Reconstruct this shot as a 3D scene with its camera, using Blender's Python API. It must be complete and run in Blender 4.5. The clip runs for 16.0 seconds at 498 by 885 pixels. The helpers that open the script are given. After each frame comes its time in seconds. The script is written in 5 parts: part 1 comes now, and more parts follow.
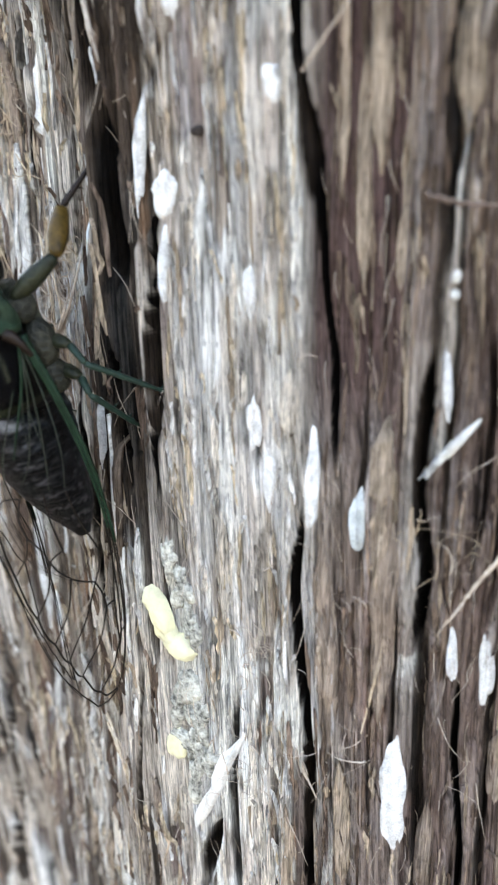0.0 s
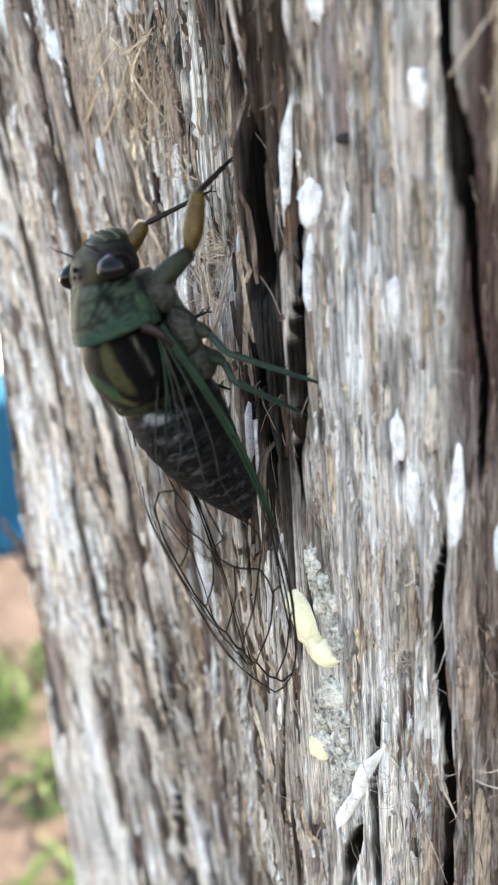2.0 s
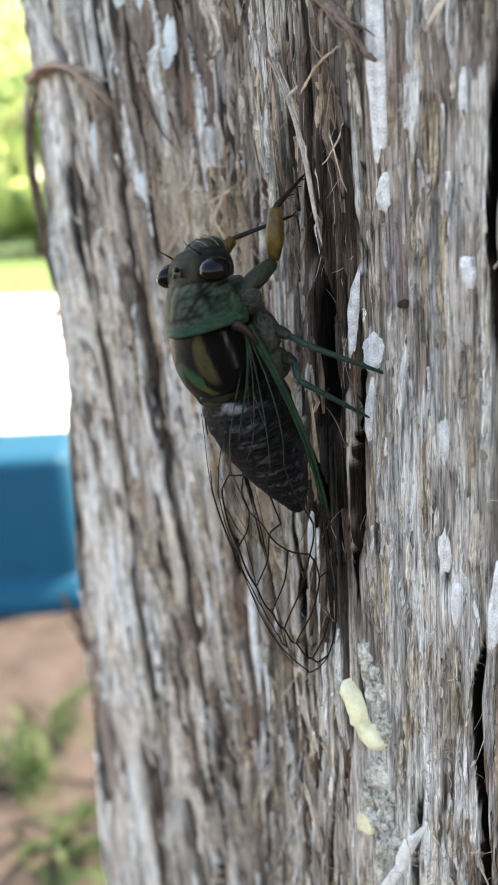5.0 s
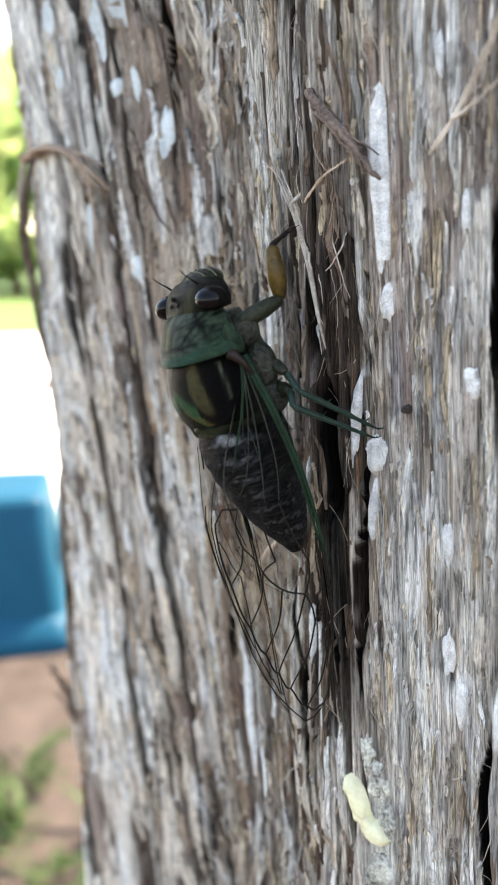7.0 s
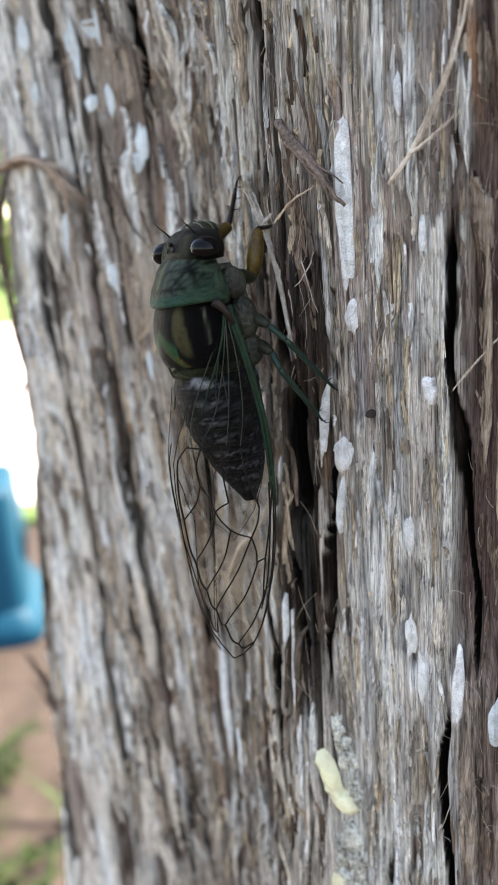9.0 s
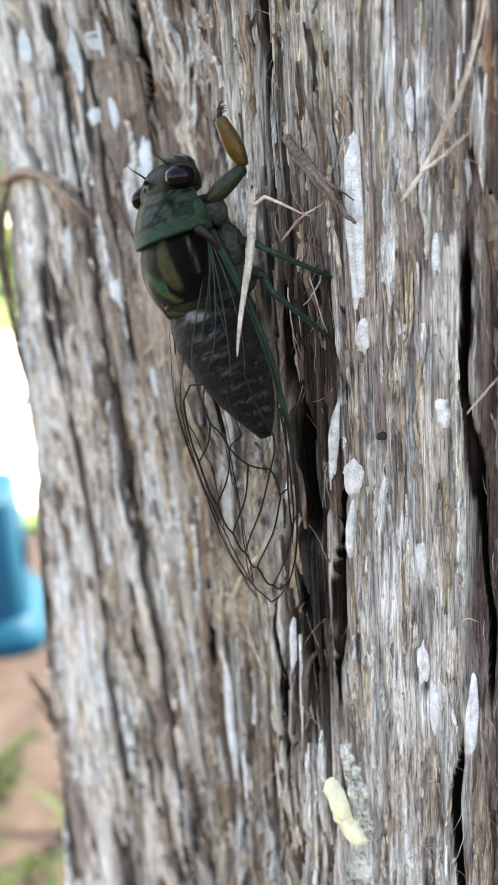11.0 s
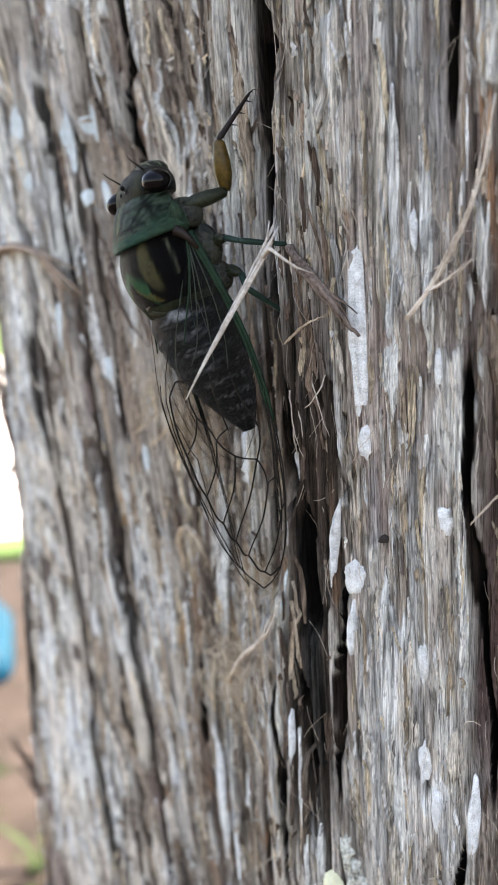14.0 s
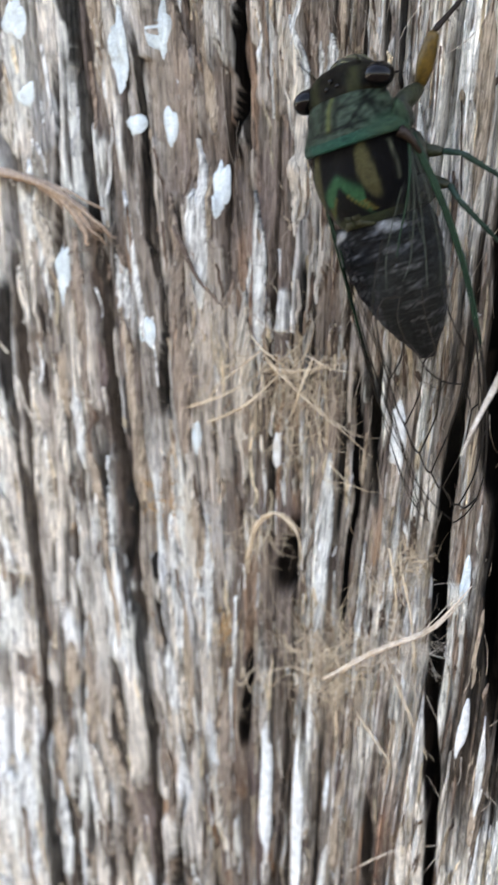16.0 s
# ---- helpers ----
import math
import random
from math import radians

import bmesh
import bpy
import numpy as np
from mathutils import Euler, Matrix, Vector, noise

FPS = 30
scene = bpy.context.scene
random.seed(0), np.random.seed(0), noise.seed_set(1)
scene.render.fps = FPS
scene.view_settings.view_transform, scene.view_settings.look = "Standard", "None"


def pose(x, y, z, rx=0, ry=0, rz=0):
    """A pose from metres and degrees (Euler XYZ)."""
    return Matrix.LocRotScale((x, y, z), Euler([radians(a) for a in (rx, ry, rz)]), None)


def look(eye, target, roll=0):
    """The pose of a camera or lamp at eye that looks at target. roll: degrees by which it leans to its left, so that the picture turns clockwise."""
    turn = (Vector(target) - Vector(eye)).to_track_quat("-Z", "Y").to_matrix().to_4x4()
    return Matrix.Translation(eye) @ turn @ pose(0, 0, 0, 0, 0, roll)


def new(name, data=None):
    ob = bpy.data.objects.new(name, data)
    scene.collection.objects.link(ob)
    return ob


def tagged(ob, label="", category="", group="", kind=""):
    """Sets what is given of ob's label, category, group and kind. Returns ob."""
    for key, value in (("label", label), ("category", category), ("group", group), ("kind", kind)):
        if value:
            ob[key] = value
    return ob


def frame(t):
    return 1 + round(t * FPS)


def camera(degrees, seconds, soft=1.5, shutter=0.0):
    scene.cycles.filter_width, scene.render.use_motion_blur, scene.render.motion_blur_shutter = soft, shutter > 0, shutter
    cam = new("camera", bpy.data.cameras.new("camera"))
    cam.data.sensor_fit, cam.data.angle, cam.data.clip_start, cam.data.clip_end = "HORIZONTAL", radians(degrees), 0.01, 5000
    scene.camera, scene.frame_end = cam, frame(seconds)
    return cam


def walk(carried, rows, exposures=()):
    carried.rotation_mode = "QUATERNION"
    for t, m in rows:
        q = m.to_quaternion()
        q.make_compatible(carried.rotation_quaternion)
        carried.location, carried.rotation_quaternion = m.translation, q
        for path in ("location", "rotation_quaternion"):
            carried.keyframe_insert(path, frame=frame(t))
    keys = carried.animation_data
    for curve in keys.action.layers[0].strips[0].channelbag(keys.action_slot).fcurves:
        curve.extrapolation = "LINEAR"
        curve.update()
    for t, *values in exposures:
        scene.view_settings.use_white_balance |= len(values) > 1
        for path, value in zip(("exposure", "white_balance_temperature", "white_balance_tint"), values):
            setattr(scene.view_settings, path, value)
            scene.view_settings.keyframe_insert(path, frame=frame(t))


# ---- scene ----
cam = camera(30.4, 16.0, soft=1.5, shutter=0.25)
cam.data.dof.use_dof = True
cam.data.dof.focus_distance = 0.106
cam.data.dof.aperture_fstop = 38.0
METRES, EYE, TILT = 0.19, 1.3, -16.0
ROWS = [
    (0.0, 0.0, 0.0, 0.0, 0.0, 0.0, -0.0),
    (0.5, -0.0014, -0.0206, 0.0235, 3.13, -0.13, -0.3),
    (1.0, -0.0026, -0.0126, 0.0253, 7.0, -0.83, -0.44),
    (1.5, 0.0241, -0.0003, 0.0222, 9.4, -1.84, -0.62),
    (2.0, 0.0204, 0.0082, 0.0244, 11.41, -2.29, -1.12),
    (2.5, -0.0012, -0.0027, 0.0189, 12.94, -2.05, -1.61),
    (3.0, -0.0035, 0.0059, 0.0162, 13.87, -1.74, -1.85),
    (3.5, -0.0024, -0.0021, 0.0253, 14.01, -1.54, -1.98),
    (4.0, 0.0113, -0.0418, 0.0397, 13.8, -0.42, -2.36),
    (6.5, 0.0095, -0.0896, 0.0705, 12.08, 3.51, -2.4),
    (7.0, -0.0051, -0.0857, 0.0905, 11.71, 4.06, -2.44),
    (7.5, -0.0213, -0.0995, 0.0996, 11.24, 4.45, -2.36),
    (8.0, -0.0343, -0.1399, 0.1132, 10.57, 4.44, -2.04),
    (8.5, -0.0079, -0.1527, 0.1011, 9.84, 3.99, -1.7),
    (9.0, -0.0049, -0.1326, 0.0952, 9.44, 3.51, -1.61),
    (11.5, -0.0176, -0.1097, 0.1111, 9.55, 4.16, -1.61),
    (12.0, -0.0393, -0.0952, 0.1225, 9.58, 4.39, -1.64),
    (12.5, -0.0697, -0.1076, 0.1423, 9.04, 4.78, -1.69),
    (13.0, -0.0716, -0.1351, 0.1543, 8.22, 5.35, -1.55),
    (13.5, -0.0592, -0.1469, 0.1575, 7.71, 5.67, -1.41),
    (14.0, -0.0323, -0.1315, 0.1527, 7.58, 5.58, -1.34),
    (14.5, -0.0503, -0.119, 0.1537, 7.03, 5.39, -1.44),
    (15.0, -0.1234, -0.1119, 0.1646, 2.76, 5.48, -1.4),
    (15.5, -0.2578, -0.0796, 0.1704, -6.53, 4.7, -0.57),
    (16.0, -0.4265, -0.0221, 0.1715, -17.94, 3.17, 1.08),
]
walk(cam, [(t, pose(0, 0, EYE, TILT, 0, 0) @ pose(METRES * x, METRES * y, METRES * z, 90 + pitch, roll, yaw))
           for t, x, y, z, yaw, pitch, roll in ROWS], exposures=[(0.0, 3.36, 8550, 17), (1.5, 3.32, 8550, 17), (2.5, 3.2, 8550, 17), (3.0, 2.82, 8350, 17), (3.5, 2.86, 8350, 17), (4.0, 2.78, 8350, 17), (6.5, 2.82, 8350, 18), (7.0, 2.9, 8350, 17), (7.5, 2.82, 8350, 17), (8.0, 2.48, 8350, 18), (9.0, 2.68, 8350, 18), (11.5, 3.05, 8450, 18), (12.5, 2.9, 8350, 18), (13.0, 2.6, 8350, 19), (13.5, 2.64, 8350, 19), (14.0, 2.8, 8350, 19), (14.5, 2.86, 8350, 18), (15.0, 3.1, 8400, 18), (15.5, 3.26, 8450, 18), (16.0, 3.30, 8550, 19)])

# ---- light ----
SUN_UP, SUN_FROM = 52.0, 40.0          # elevation; azimuth from +y towards +x
world = bpy.data.worlds.new("daylight")
scene.world = world
world.use_nodes = True
sky = world.node_tree.nodes.new("ShaderNodeTexSky")
sky.sky_type, sky.sun_disc = "NISHITA", False
sky.sun_elevation, sky.sun_rotation = radians(SUN_UP), radians(SUN_FROM)
back = world.node_tree.nodes["Background"]
back.inputs["Strength"].default_value = 0.15
world.node_tree.links.new(sky.outputs[0], back.inputs[0])
sun = new("sun", bpy.data.lights.new("sun", "SUN"))
sun.data.energy, sun.data.angle, sun.data.color = 4.0, radians(0.5), (1.0, 0.95, 0.88)
e, az = radians(SUN_UP), radians(SUN_FROM)
sun.matrix_world = look((math.cos(e) * math.sin(az) * 50, math.cos(e) * math.cos(az) * 50, math.sin(e) * 50), (0, 0, 0))


# ---- small helpers ----
MM = 0.001
rng = np.random.default_rng(7)


def part(name, bm, material, parent=None, label="", smooth=True):
    """Links a bmesh as one mesh object, under parent if given."""
    me = bpy.data.meshes.new(name)
    bm.to_mesh(me)
    bm.free()
    for m in material if isinstance(material, (list, tuple)) else [material]:
        me.materials.append(m)
    if smooth:
        me.shade_smooth()
    ob = new(name, me)
    if parent:
        ob.parent = parent
    if label:
        ob["label"] = label
    return ob


def empty(name, m):
    ob = new(name)
    ob.empty_display_size = 0.01
    ob.matrix_world = m
    return ob


# ---- materials ----
def material(name, color, rough=0.7, second=None, scale=40.0, amount=0.5, bump=0.0, metal=0.0, fine=6.0, spec=0.15, coat=0.0, stretch=(1, 1, 1)):
    """A surface with two scales of noise between two colours, and a fine relief."""
    m = bpy.data.materials.new(name)
    m.use_nodes = True
    nt, b = m.node_tree, m.node_tree.nodes["Principled BSDF"]
    b.inputs["Roughness"].default_value, b.inputs["Metallic"].default_value = rough, metal
    b.inputs["Specular IOR Level"].default_value, b.inputs["Coat Weight"].default_value = spec, coat
    tc = nt.nodes.new("ShaderNodeTexCoord")
    mp = nt.nodes.new("ShaderNodeMapping")
    mp.inputs["Scale"].default_value = stretch
    nt.links.new(tc.outputs["Object"], mp.inputs[0])
    big, small = nt.nodes.new("ShaderNodeTexNoise"), nt.nodes.new("ShaderNodeTexNoise")
    big.inputs["Scale"].default_value, small.inputs["Scale"].default_value = scale, scale * fine
    big.inputs["Detail"].default_value, small.inputs["Detail"].default_value = 4, 3
    nt.links.new(mp.outputs[0], big.inputs["Vector"])
    nt.links.new(mp.outputs[0], small.inputs["Vector"])
    add = nt.nodes.new("ShaderNodeMath")
    add.operation = "MULTIPLY_ADD"
    add.inputs[1].default_value = 0.5
    half = nt.nodes.new("ShaderNodeMath")
    half.operation = "MULTIPLY"
    half.inputs[1].default_value = 0.5
    nt.links.new(big.outputs["Fac"], half.inputs[0])
    nt.links.new(small.outputs["Fac"], add.inputs[0])
    nt.links.new(half.outputs[0], add.inputs[2])
    ramp = nt.nodes.new("ShaderNodeValToRGB")
    c2 = second or tuple(v * (1 - amount) for v in color)
    ramp.color_ramp.elements[0].position, ramp.color_ramp.elements[1].position = 0.35, 0.65
    ramp.color_ramp.elements[0].color, ramp.color_ramp.elements[1].color = (*c2, 1), (*color, 1)
    nt.links.new(add.outputs[0], ramp.inputs[0])
    nt.links.new(ramp.outputs[0], b.inputs["Base Color"])
    if bump:
        bp = nt.nodes.new("ShaderNodeBump")
        bp.inputs["Strength"].default_value, bp.inputs["Distance"].default_value = 0.6, bump
        nt.links.new(add.outputs[0], bp.inputs["Height"])
        nt.links.new(bp.outputs[0], b.inputs["Normal"])
    return m


def attribute_material(name, rough, streak=None, bump=0.0, low=0.6, high=1.3, spec=0.3, noise=800.0, coat=0.0):
    """Base colour from the mesh's own colours, varied by grain. streak: grain sizes across and along, in the mesh's UV metres."""
    m = bpy.data.materials.new(name)
    m.use_nodes = True
    nt, b = m.node_tree, m.node_tree.nodes["Principled BSDF"]
    b.inputs["Roughness"].default_value, b.inputs["Specular IOR Level"].default_value = rough, spec
    b.inputs["Coat Weight"].default_value = coat
    at = nt.nodes.new("ShaderNodeVertexColor")
    at.layer_name = "Col"
    tc = nt.nodes.new("ShaderNodeTexCoord")
    grains = []
    for k, (across, along) in enumerate(streak or ((1 / noise, 1 / noise), (0.2 / noise, 0.2 / noise))):
        mp, nz = nt.nodes.new("ShaderNodeMapping"), nt.nodes.new("ShaderNodeTexNoise")
        mp.inputs["Scale"].default_value = (1 / across, 1 / along, 1 / across)
        nz.inputs["Scale"].default_value, nz.inputs["Detail"].default_value, nz.inputs["Roughness"].default_value = 1.0, 5, 0.65
        nt.links.new(tc.outputs["UV" if streak else "Object"], mp.inputs[0])
        nt.links.new(mp.outputs[0], nz.inputs["Vector"])
        grains.append(nz)
    mix = nt.nodes.new("ShaderNodeMath")
    mix.operation = "ADD"
    nt.links.new(grains[0].outputs["Fac"], mix.inputs[0])
    nt.links.new(grains[1].outputs["Fac"], mix.inputs[1])
    rng_ = nt.nodes.new("ShaderNodeMapRange")
    rng_.inputs["From Min"].default_value, rng_.inputs["From Max"].default_value = (0.76, 1.24) if streak else (0.65, 1.35)
    rng_.inputs["To Min"].default_value, rng_.inputs["To Max"].default_value = low, high
    nt.links.new(mix.outputs[0], rng_.inputs["Value"])
    if streak:
        for across, along, floor_ in ((0.0010, 0.020, 0.50), (0.00024, 0.007, 0.50), (0.0006, 0.0016, 0.70), (0.00013, 0.003, 0.62)):
            mp, nz, gap, tog = (nt.nodes.new("ShaderNode" + k) for k in ("Mapping", "TexNoise", "MapRange", "Math"))
            mp.inputs["Scale"].default_value = (1 / across, 1 / along, 1)
            nz.inputs["Scale"].default_value, nz.inputs["Detail"].default_value, nz.inputs["Distortion"].default_value = 1.0, 3, 0.3
            gap.inputs["From Min"].default_value, gap.inputs["From Max"].default_value = 0.37, 0.43
            gap.inputs["To Min"].default_value, gap.inputs["To Max"].default_value = floor_, 1.0
            tog.operation = "MULTIPLY"
            nt.links.new(tc.outputs["UV"], mp.inputs[0])
            nt.links.new(mp.outputs[0], nz.inputs["Vector"])
            nt.links.new(nz.outputs["Fac"], gap.inputs["Value"])
            nt.links.new(rng_.outputs[0], tog.inputs[0])
            nt.links.new(gap.outputs[0], tog.inputs[1])
            rng_ = tog
    mul = nt.nodes.new("ShaderNodeVectorMath")
    mul.operation = "MULTIPLY"
    nt.links.new(at.outputs["Color"], mul.inputs[0])
    nt.links.new(rng_.outputs[0], mul.inputs[1])
    nt.links.new(mul.outputs[0], b.inputs["Base Color"])
    if bump:
        bp = nt.nodes.new("ShaderNodeBump")
        bp.inputs["Strength"].default_value, bp.inputs["Distance"].default_value = 0.9, bump
        nt.links.new(mix.outputs[0], bp.inputs["Height"])
        nt.links.new(bp.outputs[0], b.inputs["Normal"])
    return m


BARK = attribute_material("weathered_bark", 0.85, ((0.00045, 0.010), (0.00012, 0.0028)), bump=0.0010, low=0.46, high=1.56, spec=0.04)
LICHEN = material("white_lichen", (0.70, 0.72, 0.72), 0.9, (0.34, 0.34, 0.33), 900, bump=0.0006)
GREY_LICHEN = material("grey_lichen", (0.52, 0.58, 0.60), 0.9, (0.30, 0.33, 0.33), 500, bump=0.0002)
YELLOW = material("dried_yellow_resin", (0.66, 0.64, 0.42), 0.5, (0.50, 0.48, 0.34), 220, bump=0.0002)
ASH = material("crumbly_grey_crust", (0.60, 0.60, 0.53), 0.95, (0.05, 0.05, 0.045), 330, bump=0.0012)
STRAW = material("dry_bark_fibre", (0.58, 0.48, 0.36), 0.8, (0.32, 0.24, 0.165), 300)
GREY_STRAW = material("grey_bark_fibre", (0.58, 0.51, 0.43), 0.85, (0.30, 0.24, 0.19), 300)
ORANGE = material("orange_bark_fibre", (0.46, 0.27, 0.12), 0.8, (0.28, 0.16, 0.08), 300)
BROWN_STRAW = material("brown_bark_fibre", (0.36, 0.27, 0.20), 0.85, (0.17, 0.12, 0.09), 300)
SPLINTER = material("weathered_splinter", (0.47, 0.42, 0.36), 0.85, (0.22, 0.18, 0.145), 420)
COCOON = material("white_silk", (0.66, 0.66, 0.63), 0.8, (0.42, 0.42, 0.40), 600)
BROWN_SCRAP = material("dark_brown_bark", (0.19, 0.14, 0.115), 0.85, (0.05, 0.037, 0.03), 420, bump=0.0006)
HOLE = material("dark_knot", (0.04, 0.032, 0.028), 0.9, (0.02, 0.016, 0.014), 600)
EYE_DARK = material("dark_brown_eye", (0.0014, 0.0014, 0.0018), 0.16, (0.003, 0.0025, 0.0025), 500, spec=0.12)
CICADA = attribute_material("cicada_shell", 0.36, noise=1700.0, low=0.4, high=1.6, bump=0.0006, spec=0.06)
ABDOMEN = attribute_material("cicada_abdomen", 0.45, noise=2200.0, low=0.2, high=1.9, bump=0.0006, spec=0.06)
GREEN_VEIN = material("green_vein", (0.008, 0.024, 0.013), 0.5, (0.004, 0.011, 0.006), 400, spec=0.08)
DARK_VEIN = material("dark_vein", (0.010, 0.007, 0.005), 0.5, (0.005, 0.004, 0.003), 600, spec=0.1)
LEG_GREEN = material("teal_leg", (0.015, 0.036, 0.027), 0.45, (0.006, 0.014, 0.010), 400)
LEG_DARK = material("dark_green_leg", (0.022, 0.026, 0.014), 0.45, (0.004, 0.005, 0.003), 380, bump=0.0004)
LEG_AMBER = material("amber_leg", (0.085, 0.050, 0.010), 0.35, (0.014, 0.010, 0.004), 260)
SIDE_SHELL = material("grey_green_shell", (0.036, 0.036, 0.026), 0.55, (0.003, 0.004, 0.003), 340, bump=0.0012)
BONE = material("pale_olive_shell", (0.10, 0.10, 0.06), 0.5, (0.05, 0.05, 0.03), 500)
# grey-green veins, made paler: the light they catch is in the colour
PALE_VEIN = material("pale_lit_vein", (0.030, 0.040, 0.030), 0.4, (0.006, 0.010, 0.006), 900, spec=0.15)
LEG_BROWN = material("brown_leg", (0.016, 0.010, 0.007), 0.5, (0.007, 0.005, 0.004), 500)


def membrane():
    m = bpy.data.materials.new("wing_membrane")
    m.use_nodes = True
    nt = m.node_tree
    nt.nodes.clear()
    out, mix = nt.nodes.new("ShaderNodeOutputMaterial"), nt.nodes.new("ShaderNodeMixShader")
    clear, shine = nt.nodes.new("ShaderNodeBsdfTransparent"), nt.nodes.new("ShaderNodeBsdfGlossy")
    clear.inputs["Color"].default_value = (0.93, 0.93, 0.93, 1)
    shine.inputs["Roughness"].default_value = 0.3
    mix.inputs[0].default_value = 0.0012
    nt.links.new(clear.outputs[0], mix.inputs[1])
    nt.links.new(shine.outputs[0], mix.inputs[2])
    nt.links.new(mix.outputs[0], out.inputs[0])
    return m


WING = membrane()

# ---- trunk: a surface in angle (degrees round the axis) and height (millimetres along it) ----
TRUNK = pose(0, 0, EYE, TILT + 21.17, 0, 0) @ pose(0.0615, 0.2009, 0)
PHI = (-180, -120, -60, 0, 10, 23, 31, 33.5, 35.3, 37.4, 39.5, 42, 44, 46.5, 48, 52, 57, 63, 68, 72, 76, 82, 90, 130, 180)
RAD = (128, 126, 126, 128.5, 130, 131, 130.6, 130.4, 130.2, 128.0, 125.4, 124.0, 123.2, 121.8, 120.6, 119, 121.5, 128, 132, 136.8, 145.2, 149.2, 147, 136, 128)
_x = np.linspace(-180, 180, 1441)
_k = np.exp(-np.linspace(-3, 3, 25) ** 2 / 2)
_y = np.convolve(np.pad(np.interp(_x, PHI, RAD), 12, mode="edge"), _k / _k.sum(), "valid")
TABLE = np.random.default_rng(3).random((512, 512))


def lattice(i, j, seed):
    return TABLE[(i * 7 + seed * 37) & 511, (j * 13 + i * 3 + seed * 101) & 511]


def smooth_noise(x, y, seed):
    """Value noise, 0 to 1."""
    i, j = np.floor(x).astype(int), np.floor(y).astype(int)
    u, v = x - i, y - j
    u, v = u * u * (3 - 2 * u), v * v * (3 - 2 * v)
    a, b = lattice(i, j, seed), lattice(i + 1, j, seed)
    c, d = lattice(i, j + 1, seed), lattice(i + 1, j + 1, seed)
    return (a + (b - a) * u) * (1 - v) + (c + (d - c) * u) * v


def bands(u, h, seed, run):
    """Uneven upright strips of unit width: per-strip-and-stretch number, distance to the strip's edge, and strip number."""
    i = np.floor(u).astype(int)
    f = u - i
    lo = 0.5 * lattice(i, 0 * i, seed)
    i = np.where(f < lo, i - 1, i)
    f = u - i
    lo, hi = 0.5 * lattice(i, 0 * i, seed), 1 + 0.5 * lattice(i + 1, 0 * i, seed)
    length = run * (0.5 + 1.2 * lattice(i, 0 * i + 5, seed))
    k = h / length + 9 * lattice(i, 0 * i + 9, seed)
    j = np.floor(k).astype(int)
    g = k - j
    end = np.minimum(g, 1 - g) * length
    return lattice(i, j + 20, seed + 1), np.minimum(f - lo, hi - f), i, end


CRACKS = []


def crack(width, depth, *way, rim=0.2):
    """A fissure along points of angle and height. rim: how far its dark inner bark and painted shade reach past its
    walls.
    """
    way = sorted(way, key=lambda p: p[1])
    CRACKS.append((width, depth, rim, np.array([p[0] for p in way], float), np.array([p[1] for p in way], float)))


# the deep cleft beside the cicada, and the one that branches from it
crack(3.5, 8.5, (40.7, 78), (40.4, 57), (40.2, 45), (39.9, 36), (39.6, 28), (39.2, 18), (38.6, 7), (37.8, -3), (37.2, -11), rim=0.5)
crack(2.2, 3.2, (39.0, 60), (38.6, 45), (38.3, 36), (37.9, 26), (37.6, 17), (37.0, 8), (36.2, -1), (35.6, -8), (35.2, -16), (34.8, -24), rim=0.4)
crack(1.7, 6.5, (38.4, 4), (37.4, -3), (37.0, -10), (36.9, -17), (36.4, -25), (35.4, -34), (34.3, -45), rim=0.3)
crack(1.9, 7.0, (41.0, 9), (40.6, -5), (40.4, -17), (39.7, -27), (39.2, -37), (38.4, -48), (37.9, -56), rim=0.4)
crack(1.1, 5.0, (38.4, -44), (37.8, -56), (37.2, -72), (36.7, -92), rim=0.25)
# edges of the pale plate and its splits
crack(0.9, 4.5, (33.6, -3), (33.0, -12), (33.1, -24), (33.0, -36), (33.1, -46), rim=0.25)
crack(0.6, 2.6, (34.7, 24), (34.2, 16), (33.5, 5), (32.7, -4))
crack(0.5, 2.2, (34.1, -60), (34.5, -80), (34.8, -95))
crack(0.6, 3.0, (27.8, -19), (27.5, -24), (27.3, -30))
crack(0.9, 4.0, (27.4, 70), (27.5, 47), (27.4, 38), rim=0.25)
crack(0.6, 4.0, (26.3, 22), (26.0, 3), (25.4, -6), (25.1, -14), (24.4, -24), (23.7, -37), rim=0.25)
crack(0.7, 4.5, (25.2, -35), (25.5, -46), (25.1, -54), (24.7, -64), (24.5, -82), (24.3, -100), rim=0.25)
crack(0.8, 4.5, (20.4, -18), (20.2, -22), (20.4, -31), (19.9, -43), (20.1, -56), rim=0.25)
crack(0.6, 3.6, (18.2, -53), (18.0, -65), (17.2, -78), (17.2, -90))
crack(0.5, 2.0, (18.3, -15), (17.8, -28), (17.9, -46))
crack(0.6, 2.6, (28.5, -60), (28.9, -77), (28.7, -98))
crack(1.6, 5.0, (29.6, -80), (30.3, -87), (31.2, -98), rim=0.25)
